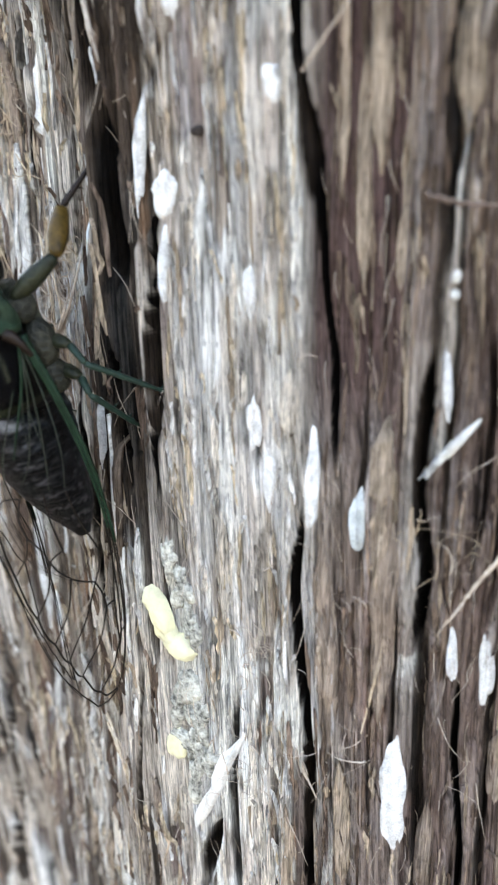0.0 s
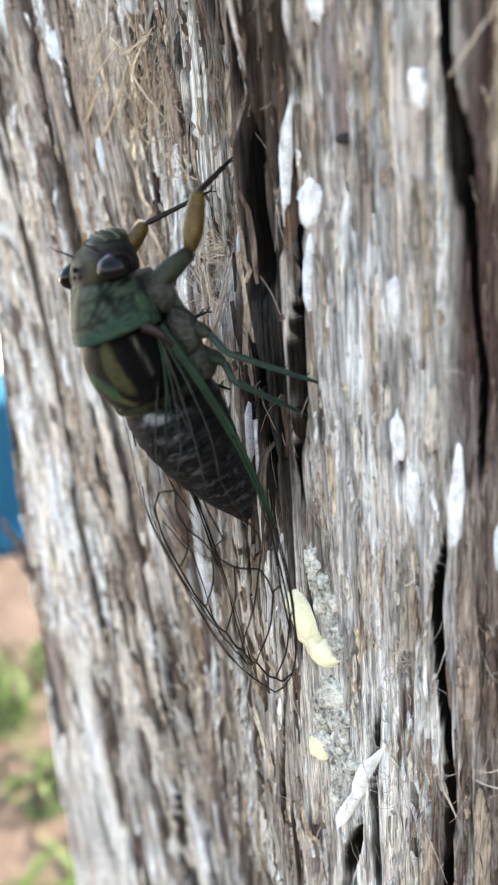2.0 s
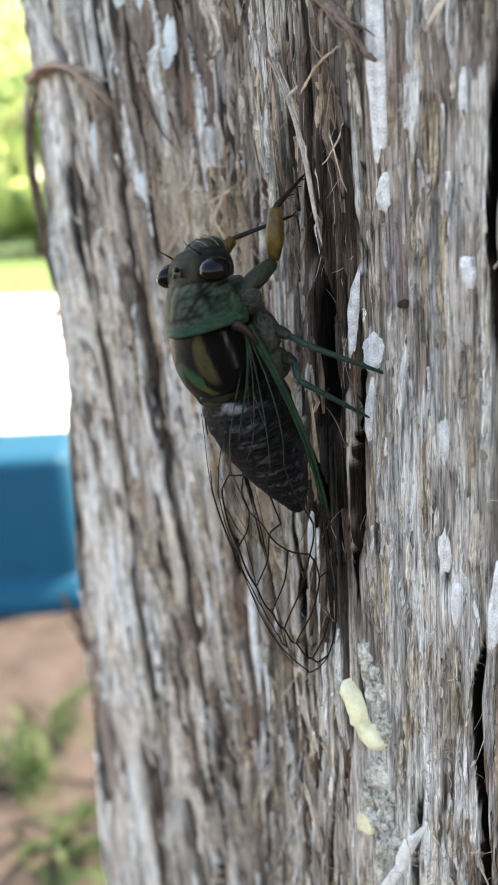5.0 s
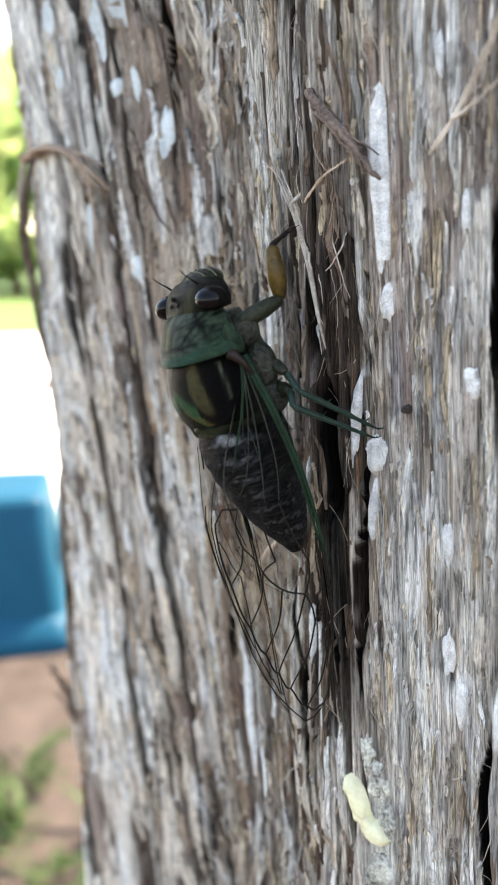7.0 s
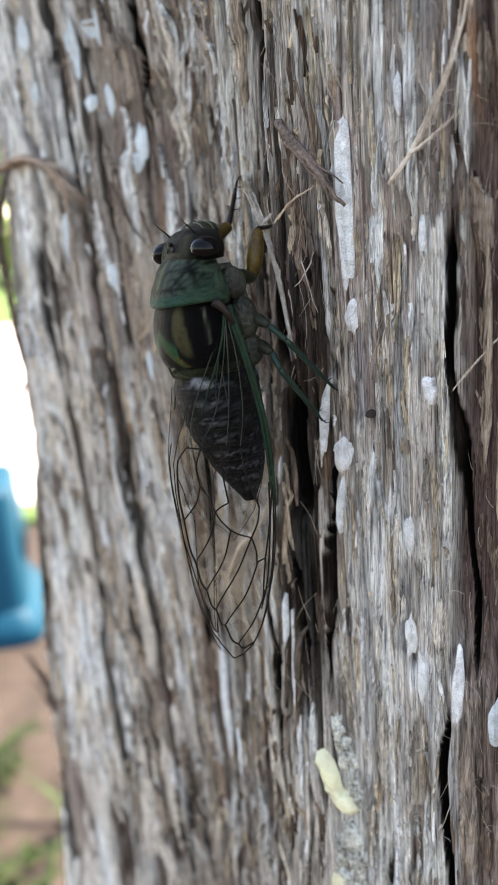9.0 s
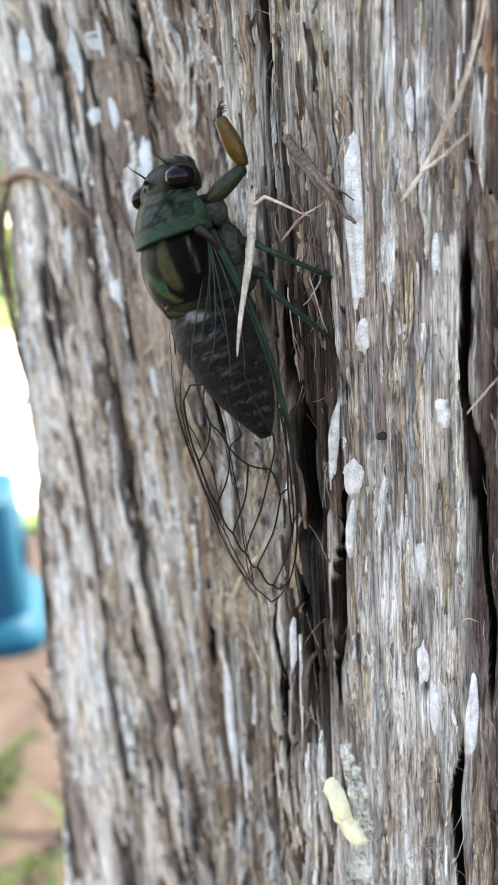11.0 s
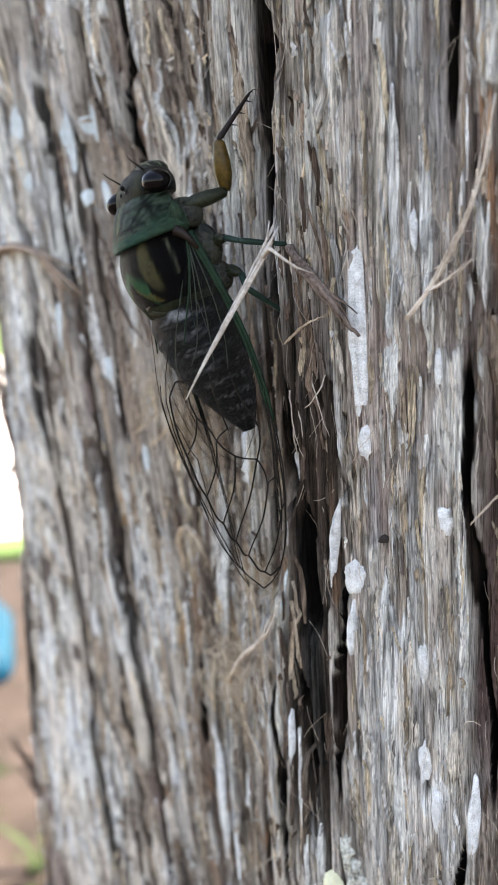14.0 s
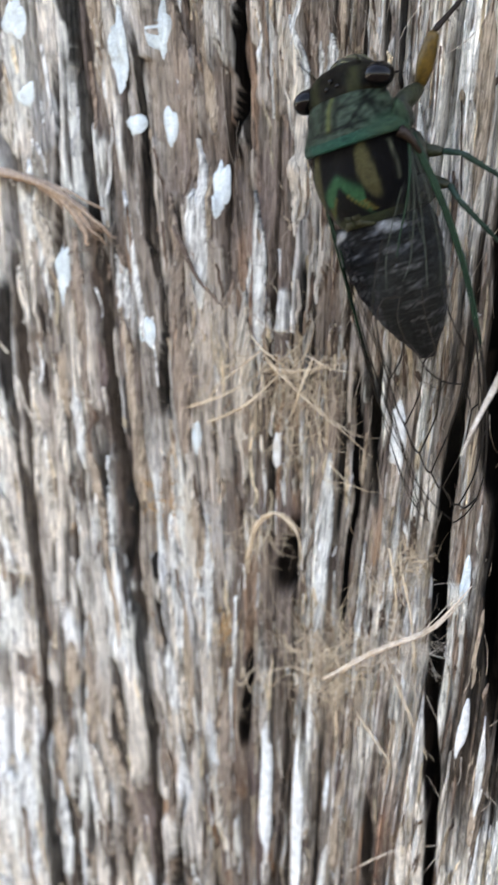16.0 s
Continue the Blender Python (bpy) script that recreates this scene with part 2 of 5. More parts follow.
# furrows between the far plates
crack(0.9, 3.2, (70.6, 60), (69.7, 49), (68.7, 37), (67.9, 25), (66.9, 12), (65.9, 0), (65.3, -10), (64.0, -20), (63.4, -33), (62.5, -43), (61.4, -58), (60.4, -74), (59.4, -93), (58.8, -170), rim=0.35)
crack(0.9, 3.2, (65.4, 52), (64.7, 38), (64.2, 29), (63.6, 20), (62.2, 12), (61.8, -3), (61.5, -11), rim=0.35)
crack(1.6, 4.5, (59.2, 75), (58.8, 52), (58.5, 42), (58.6, 34), (58.0, 27), rim=0.35)
crack(1.1, 2.6, (73.2, 16), (73.0, 0), (72.2, -18), (71.0, -38), (70.1, -60), (69.4, -84), (68.6, -104), (68.4, -170), rim=0.35)
crack(1.2, 4.0, (54.2, -38), (53.8, -52), (53.5, -64), rim=0.35)
crack(1.1, 4.0, (48.2, 10), (47.4, -2), (46.9, -14), (47.0, -23), (46.4, -38), rim=0.35)
crack(1.0, 3.0, (42.8, -52), (42.2, -64), (41.8, -76))
crack(4.6, 5.5, (51.6, -15), (51.7, -24), (52.4, -35), rim=0.35)
crack(1.0, 2.6, (56.1, 31), (55.3, 18), (54.4, 6))
crack(1.2, 3.0, (51.0, 62), (50.4, 45), (49.2, 35), (47.4, 24), rim=0.35)
crack(1.0, 3.2, (48.4, 13), (46.4, 1), (45.8, -7), (44.7, -16), rim=0.35)
crack(1.0, 2.6, (44.5, 60), (44.0, 40), (44.4, 18))
crack(1.2, 3.0, (58.1, -70), (58.2, -99), (58, -150))
crack(0.7, 2.0, (50.5, -45), (49.6, -80), (49.8, -120))
crack(0.9, 2.6, (67.2, -66), (66.4, -90), (65.9, -125))
crack(0.9, 2.6, (70.4, 48), (69.6, 27), (69.4, 8))


def bump_zone(ph, h, p0, h0, wp, wh):
    return np.exp(-((ph - p0) / wp) ** 2 - ((h - h0) / wh) ** 2)


def step(x, a, b):
    v = np.clip((x - a) / (b - a), 0, 1)
    return v * v * (3 - 2 * v)


def right_side(ph):
    return 1 - step(ph, 20, 25)


LEAN_P, LEAN = (8, 15, 27, 40, 48, 54, 62, 66, 72, 80, 88), (0, 0.015, 0.018, 0.022, 0.035, 0.045, 0.072, 0.066, 0.04, 0.03, 0)


def lean_out(p0, h):
    """The angle at height h of the fibre that crosses height 0 at angle p0."""
    return p0 + np.interp(p0, LEAN_P, LEAN) * np.clip(h, -172, 78)


def lean_back(ph, h):
    p0 = ph
    for _ in range(4):
        p0 = ph - np.interp(p0, LEAN_P, LEAN) * np.clip(h, -172, 78)
    return p0


def bark(ph, h):
    """Relief in millimetres over the smooth trunk, and colour, at angles ph and heights h."""
    s = np.radians(lean_back(ph, h)) * 130
    red = step(ph, 21.2, 21.8) * (1 - step(ph, 25.2, 25.6)) * step(h, -38, -22)
    w = s + 3.0 * (smooth_noise(s / 24, h / 70, 1) - 0.5) + 0.7 * (smooth_noise(s / 6, h / 30, 2) - 0.5) + 0.3 * (smooth_noise(s / 2, h / 4, 19) - 0.5)
    t1, d1, _, e1 = bands(w / 6.5, h, 3, 130)
    t2, d2, _, e2 = bands(w / 2.2, h, 5, 70)
    t3, d3, _, e3 = bands(w / 0.8, h, 7, 32)
    g = smooth_noise(w / 0.42, h / 11, 11)
    g2 = smooth_noise(w / 1.1, h / 26, 12)
    plate = step(ph, 25.6, 27.2) * (1 - step(ph, 32.0, 33.2))
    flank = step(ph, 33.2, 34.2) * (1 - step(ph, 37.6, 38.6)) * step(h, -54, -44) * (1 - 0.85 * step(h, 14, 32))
    calm = 1 - 0.45 * red - 0.45 * np.exp(-((ph - 73.4) / 2.4) ** 2) - 0.55 * plate
    open1 = step(smooth_noise(w / 9, h / 34, 8), 0.38, 0.68)
    open2 = step(smooth_noise(w / 3, h / 18, 9), 0.35, 0.7)
    rim1, rim2 = np.exp(-(d1 * 6.5 / 0.62) ** 4), np.exp(-(d2 * 2.2 / 0.34) ** 4)
    cut1, cut2, cut3 = np.exp(-(d1 * 6.5 / 0.36) ** 2), np.exp(-(d2 * 2.2 / 0.2) ** 2), np.exp(-(d3 * 0.8 / 0.12) ** 2)
    z = 1.9 * (t1 - 0.5) * np.clip(e1 / 5, 0.2, 1) * (1 - 0.7 * plate) - 2.0 * cut1 * open1 * calm
    z = z + calm * (1.0 * (t2 - 0.5) * np.clip(e2 / 3, 0, 1) - 0.9 * cut2 * open2)
    z = z + calm * (0.4 * (t3 - 0.5) * np.clip(e3 / 1.5, 0, 1) - 0.4 * cut3)
    z = z + calm * (0.4 * (g - 0.5) + 0.9 * (g2 - 0.5)) - 2.0 * red
    z = z + 1.6 * (smooth_noise(s / 12, h / 30, 13) - 0.5) * (1 - 0.6 * plate) + flank * (0.9 * (t3 - 0.5) - 0.7)
    z = z + step(ph, 70, 76) * (0.06 * np.clip(h - 15, 0, 60) + 0.03 * np.clip(-40 - h, 0, 120))
    fair = 0.9 * np.exp(-((ph - 29.6) / 2.6) ** 2) * (1 - 0.6 * step(h, 25, 50)) + 1.7 * np.exp(-((ph - 73.4) / 2.8) ** 2) + 0.7 * bump_zone(ph, h, 64.6, -38, 1.8, 14) + 2.0 * bump_zone(ph, h, 43.4, 38, 1.5, 34) + 1.0 * bump_zone(ph, h, 45.5, 6, 3.0, 14) + 0.8 * bump_zone(ph, h, 41, -76, 4.5, 24) + 0.6 * bump_zone(ph, h, 62, -60, 1.4, 30)
    fair = fair - 0.5 * np.exp(-((ph - 50) / 5) ** 2) - 0.5 * right_side(ph)
    cr = 0.50 * smooth_noise(w / 4.6, h / 26, 31) + 0.28 * smooth_noise(w / 1.5, h / 10, 32) + 0.22 * smooth_noise(w / 0.55, h / 4.5, 33) + 0.10 * fair + 0.30 * (t1 - 0.48)
    crust = step(cr, 0.46, 0.51) * (1 - red)
    lip = np.exp(-((cr - 0.485) / 0.014) ** 2) * (1 - red)
    z = z + 0.9 * crust * calm
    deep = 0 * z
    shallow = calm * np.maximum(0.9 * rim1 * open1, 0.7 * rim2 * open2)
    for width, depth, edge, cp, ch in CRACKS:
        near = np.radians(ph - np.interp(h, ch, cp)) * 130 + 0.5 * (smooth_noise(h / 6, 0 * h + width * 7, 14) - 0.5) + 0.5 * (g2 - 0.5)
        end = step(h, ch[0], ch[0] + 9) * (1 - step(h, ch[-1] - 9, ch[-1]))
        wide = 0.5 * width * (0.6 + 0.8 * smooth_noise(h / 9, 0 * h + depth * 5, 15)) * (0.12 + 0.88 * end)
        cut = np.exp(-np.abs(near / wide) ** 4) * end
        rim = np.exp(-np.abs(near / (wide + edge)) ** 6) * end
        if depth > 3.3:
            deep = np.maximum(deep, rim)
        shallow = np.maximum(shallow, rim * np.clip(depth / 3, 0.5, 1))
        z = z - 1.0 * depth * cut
    # colours: a pale weathered crust, broken open over tan, brown and red-brown fibres
    mix = lambda c, d, f: c + (d - c) * f[..., None]
    zone, hue = smooth_noise(s / 9, h / 36, 17), smooth_noise(s / 5, h / 21, 24)
    under = mix(np.broadcast_to(np.array([0.46, 0.39, 0.325]), z.shape + (3,)), np.array([0.19, 0.150, 0.132]), step(0.45 * t2 + 0.3 * g2 + 0.25 * t3, 0.40, 0.62))
    under = mix(under, np.array([0.50, 0.25, 0.12]), 0.6 * step(smooth_noise(w / 1.5, h / 16, 18), 0.70, 0.82) * step(zone, 0.3, 0.6))
    under = mix(under, np.array([0.24, 0.17, 0.165]), 0.6 * step(hue, 0.62, 0.8))
    skin = mix(np.broadcast_to(np.array([0.83, 0.755, 0.67]), z.shape + (3,)), np.array([0.74, 0.66, 0.56]), 0.7 * step(hue, 0.52, 0.75))
    skin = mix(skin, np.array([0.78, 0.82, 0.78]), 0.55 * step(0.7 * (1 - hue) + 0.3 * t2, 0.52, 0.68))
    skin = mix(skin, np.array([0.52, 0.44, 0.38]), 0.8 * plate * step(smooth_noise(w / 1.6, h / 13, 51), 0.44, 0.62))
    skin = skin * (0.80 + 0.28 * (0.5 * t2 + 0.3 * t3 + 0.2 * g))[..., None]
    col = mix(under, skin, crust)
    col = mix(col, np.array([0.86, 0.87, 0.86]), step(smooth_noise(w / 2.0, h / 12, 22), 0.70, 0.78) * crust * 0.8)
    col = mix(col, np.array([0.09, 0.065, 0.05]), 0.6 * (1 - step(smooth_noise(w / 2.6, h / 15, 23), 0.24, 0.36)))
    tone = smooth_noise(w / 7, h / 42, 41)
    col = mix(col, np.array([0.28, 0.22, 0.18]), 0.5 * step(tone, 0.60, 0.74) * (1 - plate) * (1 - red))
    col = mix(col, np.array([0.80, 0.84, 0.83]), plate * 0.6 * np.exp(-((ph - 29.6) / 1.7) ** 2) * step(smooth_noise(w / 1.4, h / 20, 42), 0.25, 0.65))
    ridge = step(ph, 40.9, 41.7) * (1 - step(ph, 44.6, 47.5)) * step(h, 4, 16) + 1.0 * bump_zone(ph, h, 42.4, -44, 3.2, 24) + 0.7 * bump_zone(ph, h, 36.3, -60, 1.8, 10) + 0.8 * bump_zone(ph, h, 34.5, 48, 2.6, 18)
    col = mix(col, mix(np.broadcast_to(np.array([0.86, 0.82, 0.74]), z.shape + (3,)), np.array([0.56, 0.46, 0.35]), step(0.6 * t3 + 0.4 * g, 0.55, 0.8)), 0.92 * ridge.clip(0, 1) * step(0.5 * g2 + 0.5 * smooth_noise(w / 1.1, h / 22, 61), 0.26, 0.46))
    shallow = shallow * (1 - 0.5 * ridge.clip(0, 1))
    z = z + 1.0 * ridge
    col = mix(col, np.array([0.06, 0.043, 0.033]), 0.55 * lip)
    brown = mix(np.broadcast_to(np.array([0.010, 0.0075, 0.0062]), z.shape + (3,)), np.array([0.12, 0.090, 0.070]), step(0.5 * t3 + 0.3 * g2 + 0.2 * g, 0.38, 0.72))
    # flank of the cleft: dark brown bark with its shade put into the colour
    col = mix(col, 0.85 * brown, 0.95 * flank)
    far = np.interp(h, (-170, -104, -60, -18, 16), (66.9, 67.6, 69.2, 71.4, 72.4))
    col = mix(col, 1.3 * brown, 0.75 * np.exp(-np.abs((ph - far) / 0.85) ** 3) * step(g2 + 0.3 * t3, 0.35, 0.75) * (1 - step(h, 5, 20)))
    rosy = plate * step(h, -6, 14) * (1 - 0.7 * step(h, 24, 38)) + 0.8 * (1 - 0.8 * step(h, 22, 36)) * step(ph, 33.2, 33.8) * (1 - step(ph, 38.4, 39)) * step(h, 0, 12)
    col = mix(col, mix(np.broadcast_to(np.array([0.50, 0.395, 0.345]), z.shape + (3,)), np.array([0.22, 0.160, 0.135]), step(0.5 * t3 + 0.5 * g2, 0.45, 0.7)), rosy * (0.25 + 0.45 * step(smooth_noise(w / 2.2, h / 15, 52), 0.35, 0.7)))
    right = (1 - step(ph, 21.5, 25.5)) * (1 - 0.65 * (1 - step(ph, 18.8, 20.6)) * step(h, -16, -6))
    col = mix(col, np.array([0.185, 0.130, 0.112]), right * 0.85 * step(1 - 0.6 * t2 - 0.4 * zone, 0.22, 0.5))
    col = mix(col, mix(np.broadcast_to(np.array([0.115, 0.072, 0.068]), z.shape + (3,)), np.array([0.23, 0.175, 0.15]), step(0.6 * t2 + 0.4 * g2, 0.5, 0.75)), red * 0.9)
    col = mix(col, np.array([0.10, 0.072, 0.060]), 0.6 * bump_zone(ph, h, 20.6, -30, 2.4, 15) * step(g2 + 0.4 * t2, 0.4, 0.9))
    col = mix(col, np.array([0.26, 0.12, 0.07]), 0.75 * (bump_zone(ph, h, 21.7, -52, 0.7, 13) + bump_zone(ph, h, 41.3, -60, 1.0, 10)).clip(0, 1))
    # near-black for deep clefts: their shade is painted over dark inner bark
    shaded_bark = mix(np.broadcast_to(np.array([0.0035, 0.0026, 0.0022]), z.shape + (3,)), np.array([0.030, 0.022, 0.017]), step(0.6 * t3 + 0.4 * g, 0.5, 0.9))
    # grooves and shallow cracks: brown bark, halved to hold their shade
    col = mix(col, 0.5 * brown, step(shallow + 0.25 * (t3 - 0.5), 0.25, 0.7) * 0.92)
    col = mix(col, shaded_bark, step(deep + 0.2 * (t3 - 0.5), 0.25, 0.7) * 0.97)
    return z, col


def radius(ph):
    return np.interp(ph, _x, _y)


def sheet(name, ph, h, rise, col, mat, parent=None, uv=True):
    """A grid of the trunk's surface with the given relief and colours."""
    rows, cols = ph.shape
    r, a = radius(ph) + rise, np.radians(ph)
    co = np.stack([-r * np.sin(a), -r * np.cos(a), h], -1).reshape(-1, 3) * MM
    n = np.arange(rows * cols).reshape(rows, cols)
    quads = np.stack([n[:-1, :-1], n[1:, :-1], n[1:, 1:], n[:-1, 1:]], -1).reshape(-1, 4)
    me = bpy.data.meshes.new(name)
    me.vertices.add(len(co))
    me.vertices.foreach_set("co", co.ravel())
    me.loops.add(quads.size)
    me.loops.foreach_set("vertex_index", quads.ravel())
    me.polygons.add(len(quads))
    me.polygons.foreach_set("loop_start", np.arange(0, quads.size, 4))
    me.polygons.foreach_set("loop_total", np.full(len(quads), 4))
    me.update(calc_edges=True)
    at = me.color_attributes.new("Col", "FLOAT_COLOR", "POINT")
    at.data.foreach_set("color", np.concatenate([col.reshape(-1, 3), np.ones((len(co), 1))], 1).ravel())
    if uv:
        layer = me.uv_layers.new(name="UVMap")
        flat = np.stack([np.radians(lean_back(ph, h)) * 0.130 + 0.8 * rise * MM, h * MM], -1).reshape(-1, 2)
        layer.data.foreach_set("uv", flat[quads.ravel()].ravel())
    me.materials.append(mat)
    me.shade_smooth()
    ob = new(name, me)
    if parent:
        ob.parent = parent
    return ob


def grid(ps, hs):
    return np.meshgrid(ps, hs)


trunk = empty("juniper_tree", TRUNK)
tagged(trunk, "fibrous grey-brown juniper trunk with peeling bark and dark fissures", "tree")
NEAR_P = np.concatenate([np.arange(8, 16, 0.16), np.arange(16, 48, 0.075), np.arange(48, 76, 0.095), np.arange(76, 88.01, 0.16)])
NEAR_H = np.arange(-172, 78.01, 0.42)
p_, h_ = grid(NEAR_P, NEAR_H)
p_ = lean_out(p_, h_)
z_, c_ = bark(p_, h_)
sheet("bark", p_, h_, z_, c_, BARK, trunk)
NEAR_Z = z_


def relief(ph, h):
    """The near bark's relief at one place, from its grid."""
    i = min(max(int(round((h - NEAR_H[0]) / 0.42)), 0), len(NEAR_H) - 1)
    return float(NEAR_Z[i, min(int(np.searchsorted(NEAR_P, lean_back(ph, h))), len(NEAR_P) - 1)])
# the rest of the trunk, down to the ground and up
for lo_p, hi_p, lo_h, hi_h, dp, dh in ((8, 88.01, -1420, -172, 0.8, 8), (8, 88.01, 78, 1600, 0.8, 8), (88.0, 368.0, -1420, 1600, 1.4, 10)):
    ps, hs = np.append(np.arange(lo_p, hi_p, dp), hi_p), np.append(np.arange(lo_h, hi_h, dh), hi_h)
    p_, h_ = grid(ps, hs)
    q_ = np.where(p_ > 180, p_ - 360, p_)
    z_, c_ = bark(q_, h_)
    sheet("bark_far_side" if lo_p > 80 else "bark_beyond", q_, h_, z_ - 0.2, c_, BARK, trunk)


# ---- patches, fibres and strips on the bark ----
CRUSTS = []


def patch(name, ph, h, wide, tall, mat, label, category="lichen", lean=0.0, thick=0.2, ragged=0.12, group="", seed=0, rough=0.6):
    """An irregular crust that follows the bark. lean: degrees of angle from its foot to its head."""
    bm = bmesh.new()
    CRUSTS.append((ph, h, wide, tall))
    g = np.random.default_rng(seed + int(abs(ph * 10 + h * 7)))
    rings, n = 5, 30
    ph0 = g.random(6) * 6.28
    am = g.normal(size=6) * ragged / np.arange(1, 7) ** 0.6
    wob = [1 + sum(am[k] * math.cos((k + 2) * 2 * math.pi * i / n + ph0[k]) for k in range(6)) for i in range(n)]
    P, H, T = [ph], [h], [thick]
    for k in range(1, rings + 1):
        f = k / rings
        for i in range(n):
            a = 2 * math.pi * i / n
            r = f * max(0.45, wob[i])
            y = math.sin(a) * r * tall / 2
            x = math.cos(a) * abs(math.cos(a)) ** 0.15 * r * wide / 2
            P.append(ph + math.degrees(-x / 130) + lean * y / tall)
            H.append(h + y)
            T.append(thick * (1 - f ** 4) * (1 - 0.5 * rough + rough * g.random()) if k < rings else -0.25)
    P, H = np.array(P), np.array(H)
    z = bark(P, H)[0]
    z = np.maximum(z - 0.1, 0.7 * np.quantile(z, 0.7) + 0.3 * z)
    vs = []
    for p, hh, zz, t in zip(P, H, z, T):
        r, a = (radius(p) + zz + t + 0.16), radians(p)
        vs.append(bm.verts.new(Vector((-r * math.sin(a), -r * math.cos(a), hh)) * MM))
    for i in range(n):
        bm.faces.new((vs[0], vs[1 + i], vs[1 + (i + 1) % n]))
        for k in range(rings - 1):
            a, b = 1 + k * n, 1 + (k + 1) * n
            bm.faces.new((vs[a + i], vs[b + i], vs[b + (i + 1) % n], vs[a + (i + 1) % n]))
    bmesh.ops.recalc_face_normals(bm, faces=bm.faces)
    ob = part(name, bm, mat)
    ob.matrix_world = TRUNK
    return tagged(ob, label, category, group)


WHITE = "flat white crust of lichen on fibrous bark"
for n, (ph, h, w, t, lean) in enumerate((
        (32.0, 20.5, 3.0, 17.5, 0.2), (31.6, 7.8, 2.0, 4.3, 0.0), (33.8, -6.4, 1.5, 11, -0.4), (32.3, -9.6, 3.6, 4.7, -0.2), (32.4, -16.5, 1.8, 6.4, -0.1),
        (27.0, 0.5, 1.7, 3.4, 0.0), (28.0, -17.8, 1.4, 5.2, 0.1), (27.8, -31.0, 1.8, 5.6, 0.1), (27.0, -36.8, 1.6, 6.8, 0.2), (24.9, -35.8, 1.4, 12, 0.1),
        (20.5, -70.0, 3.0, 14, 0.4), (19.6, -24.6, 0.9, 7, 0.3), (18.5, -53, 1.1, 6.6, 0.3), (17.0, -53.7, 1.4, 9.8, 0.3))):
    patch("lichen_patch", ph, h, w, t, LICHEN, WHITE, lean=lean, group="lichen patches", seed=n)
for n, (ph, h, w, t, lean) in enumerate((
        (29.1, 31.7, 0.9, 4.4, 0.1), (27.7, 17.0, 1.5, 3.6, 0.0), (27.0, 0.3, 1.5, 2.6, 0.0), (37.2, -37, 1.5, 8, 0), (51.3, -66, 2.5, 26, 1.2), (48, -68, 2.7, 34, 1.6),
        (44.4, -1.3, 2.6, 10, 0.6), (63.1, 35.9, 2.0, 5.5, 0.2), (72, 38.3, 2.6, 3.6, 0), (72.8, 48.8, 2.6, 6.4, 0), (66.1, 45.3, 2.2, 11, 0.3))):
    patch("lichen_patch", ph, h, w, t, GREY_LICHEN if ph > 58 else LICHEN, WHITE, lean=lean, group="lichen patches", seed=n + 20)
for n, (ph, h, w, t, lean) in enumerate((
        (64.0, 48.4, 1.8, 8, 0.2), (65.1, 35.5, 2.0, 3.2, 0), (59.3, 28, 2.2, 7.5, 0.2), (53.7, -8.8, 1.8, 6, 0.2), (63.1, 6, 2.1, 5.2, 0.1), (59.3, -9, 1.5, 5.2, 0.2),
        (40.5, -2, 1.2, 8, 0), (48.6, -90, 2.6, 10, 0.3), (69.2, 13, 2.2, 9, 0.2), (46.0, -60, 1.1, 7, 0.2), (37.2, 0, 1.1, 9, -0.3))):
    patch("lichen_patch", ph, h, w, t, GREY_LICHEN if ph > 58 else LICHEN, WHITE, lean=lean, group="lichen patches", seed=n + 40)
patch("lichen_patch", 38.6, -17.2, 1.4, 6.4, GREY_LICHEN, "narrow grey flake of lichen beside a dark fissure", group="lichen patches")
patch("lichen_patch", 22.8, -39, 2.0, 6.4, GREY_LICHEN, "bluish grey lichen on brown bark", group="lichen patches")
for h, s in ((-15.0, 1.3), (-16.6, 1.0)):
    patch("insect_egg", 19.6, h, 0.9, s, COCOON, "tiny white egg stuck to the bark", "egg", thick=0.5, ragged=0.03, group="eggs")
patch("cocoon", 19.3, -30.7, 1.3, 6.2, COCOON, "slim white silk cocoon lying slanted on the bark", "cocoon", lean=-2.2, thick=0.7, ragged=0.05)
patch("resin_lump", 33.0, -55.8, 2.6, 6.4, YELLOW, "pale yellow dried resin lump on grey crust", "resin", lean=0.9, thick=1.4, ragged=0.05, rough=0.1)
patch("resin_lump", 32.0, -60.0, 4.4, 3.6, YELLOW, "pale yellow dried resin lump on grey crust", "resin", lean=0.4, thick=1.3, ragged=0.05, rough=0.1)
patch("resin_lump", 32.7, -58.4, 2.8, 4.0, YELLOW, "pale yellow dried resin lump on grey crust", "resin", lean=0.7, thick=1.2, ragged=0.05, rough=0.1)
patch("resin_lump", 32.4, -74.2, 2.4, 5.0, YELLOW, "low pale yellow resin stain on grey crust", "resin", thick=0.2, ragged=0.1, rough=0.2)
for n, (ph, h, w, t) in enumerate(((32.6, -49.0, 2.0, 5), (31.9, -52.5, 2.6, 6), (31.3, -57.0, 2.4, 6), (31.6, -65.5, 4.0, 5), (32.3, -68.5, 2.6, 5), (31.0, -69.5, 3.4, 6), (31.6, -73.5, 3.6, 5), (30.4, -74.5, 2.6, 5), (31.2, -78.0, 3.0, 6))):
    patch("bark_crust", ph, h, w, t, ASH, "crumbly grey crust on the bark", "crust", thick=0.5, ragged=0.3, group="crusts", seed=n)
patch("spider_web_film", 29.9, -77.5, 2.2, 15, COCOON, "white silky film stretched over a hollow", "web", lean=-2.6, thick=0.5, ragged=0.35)
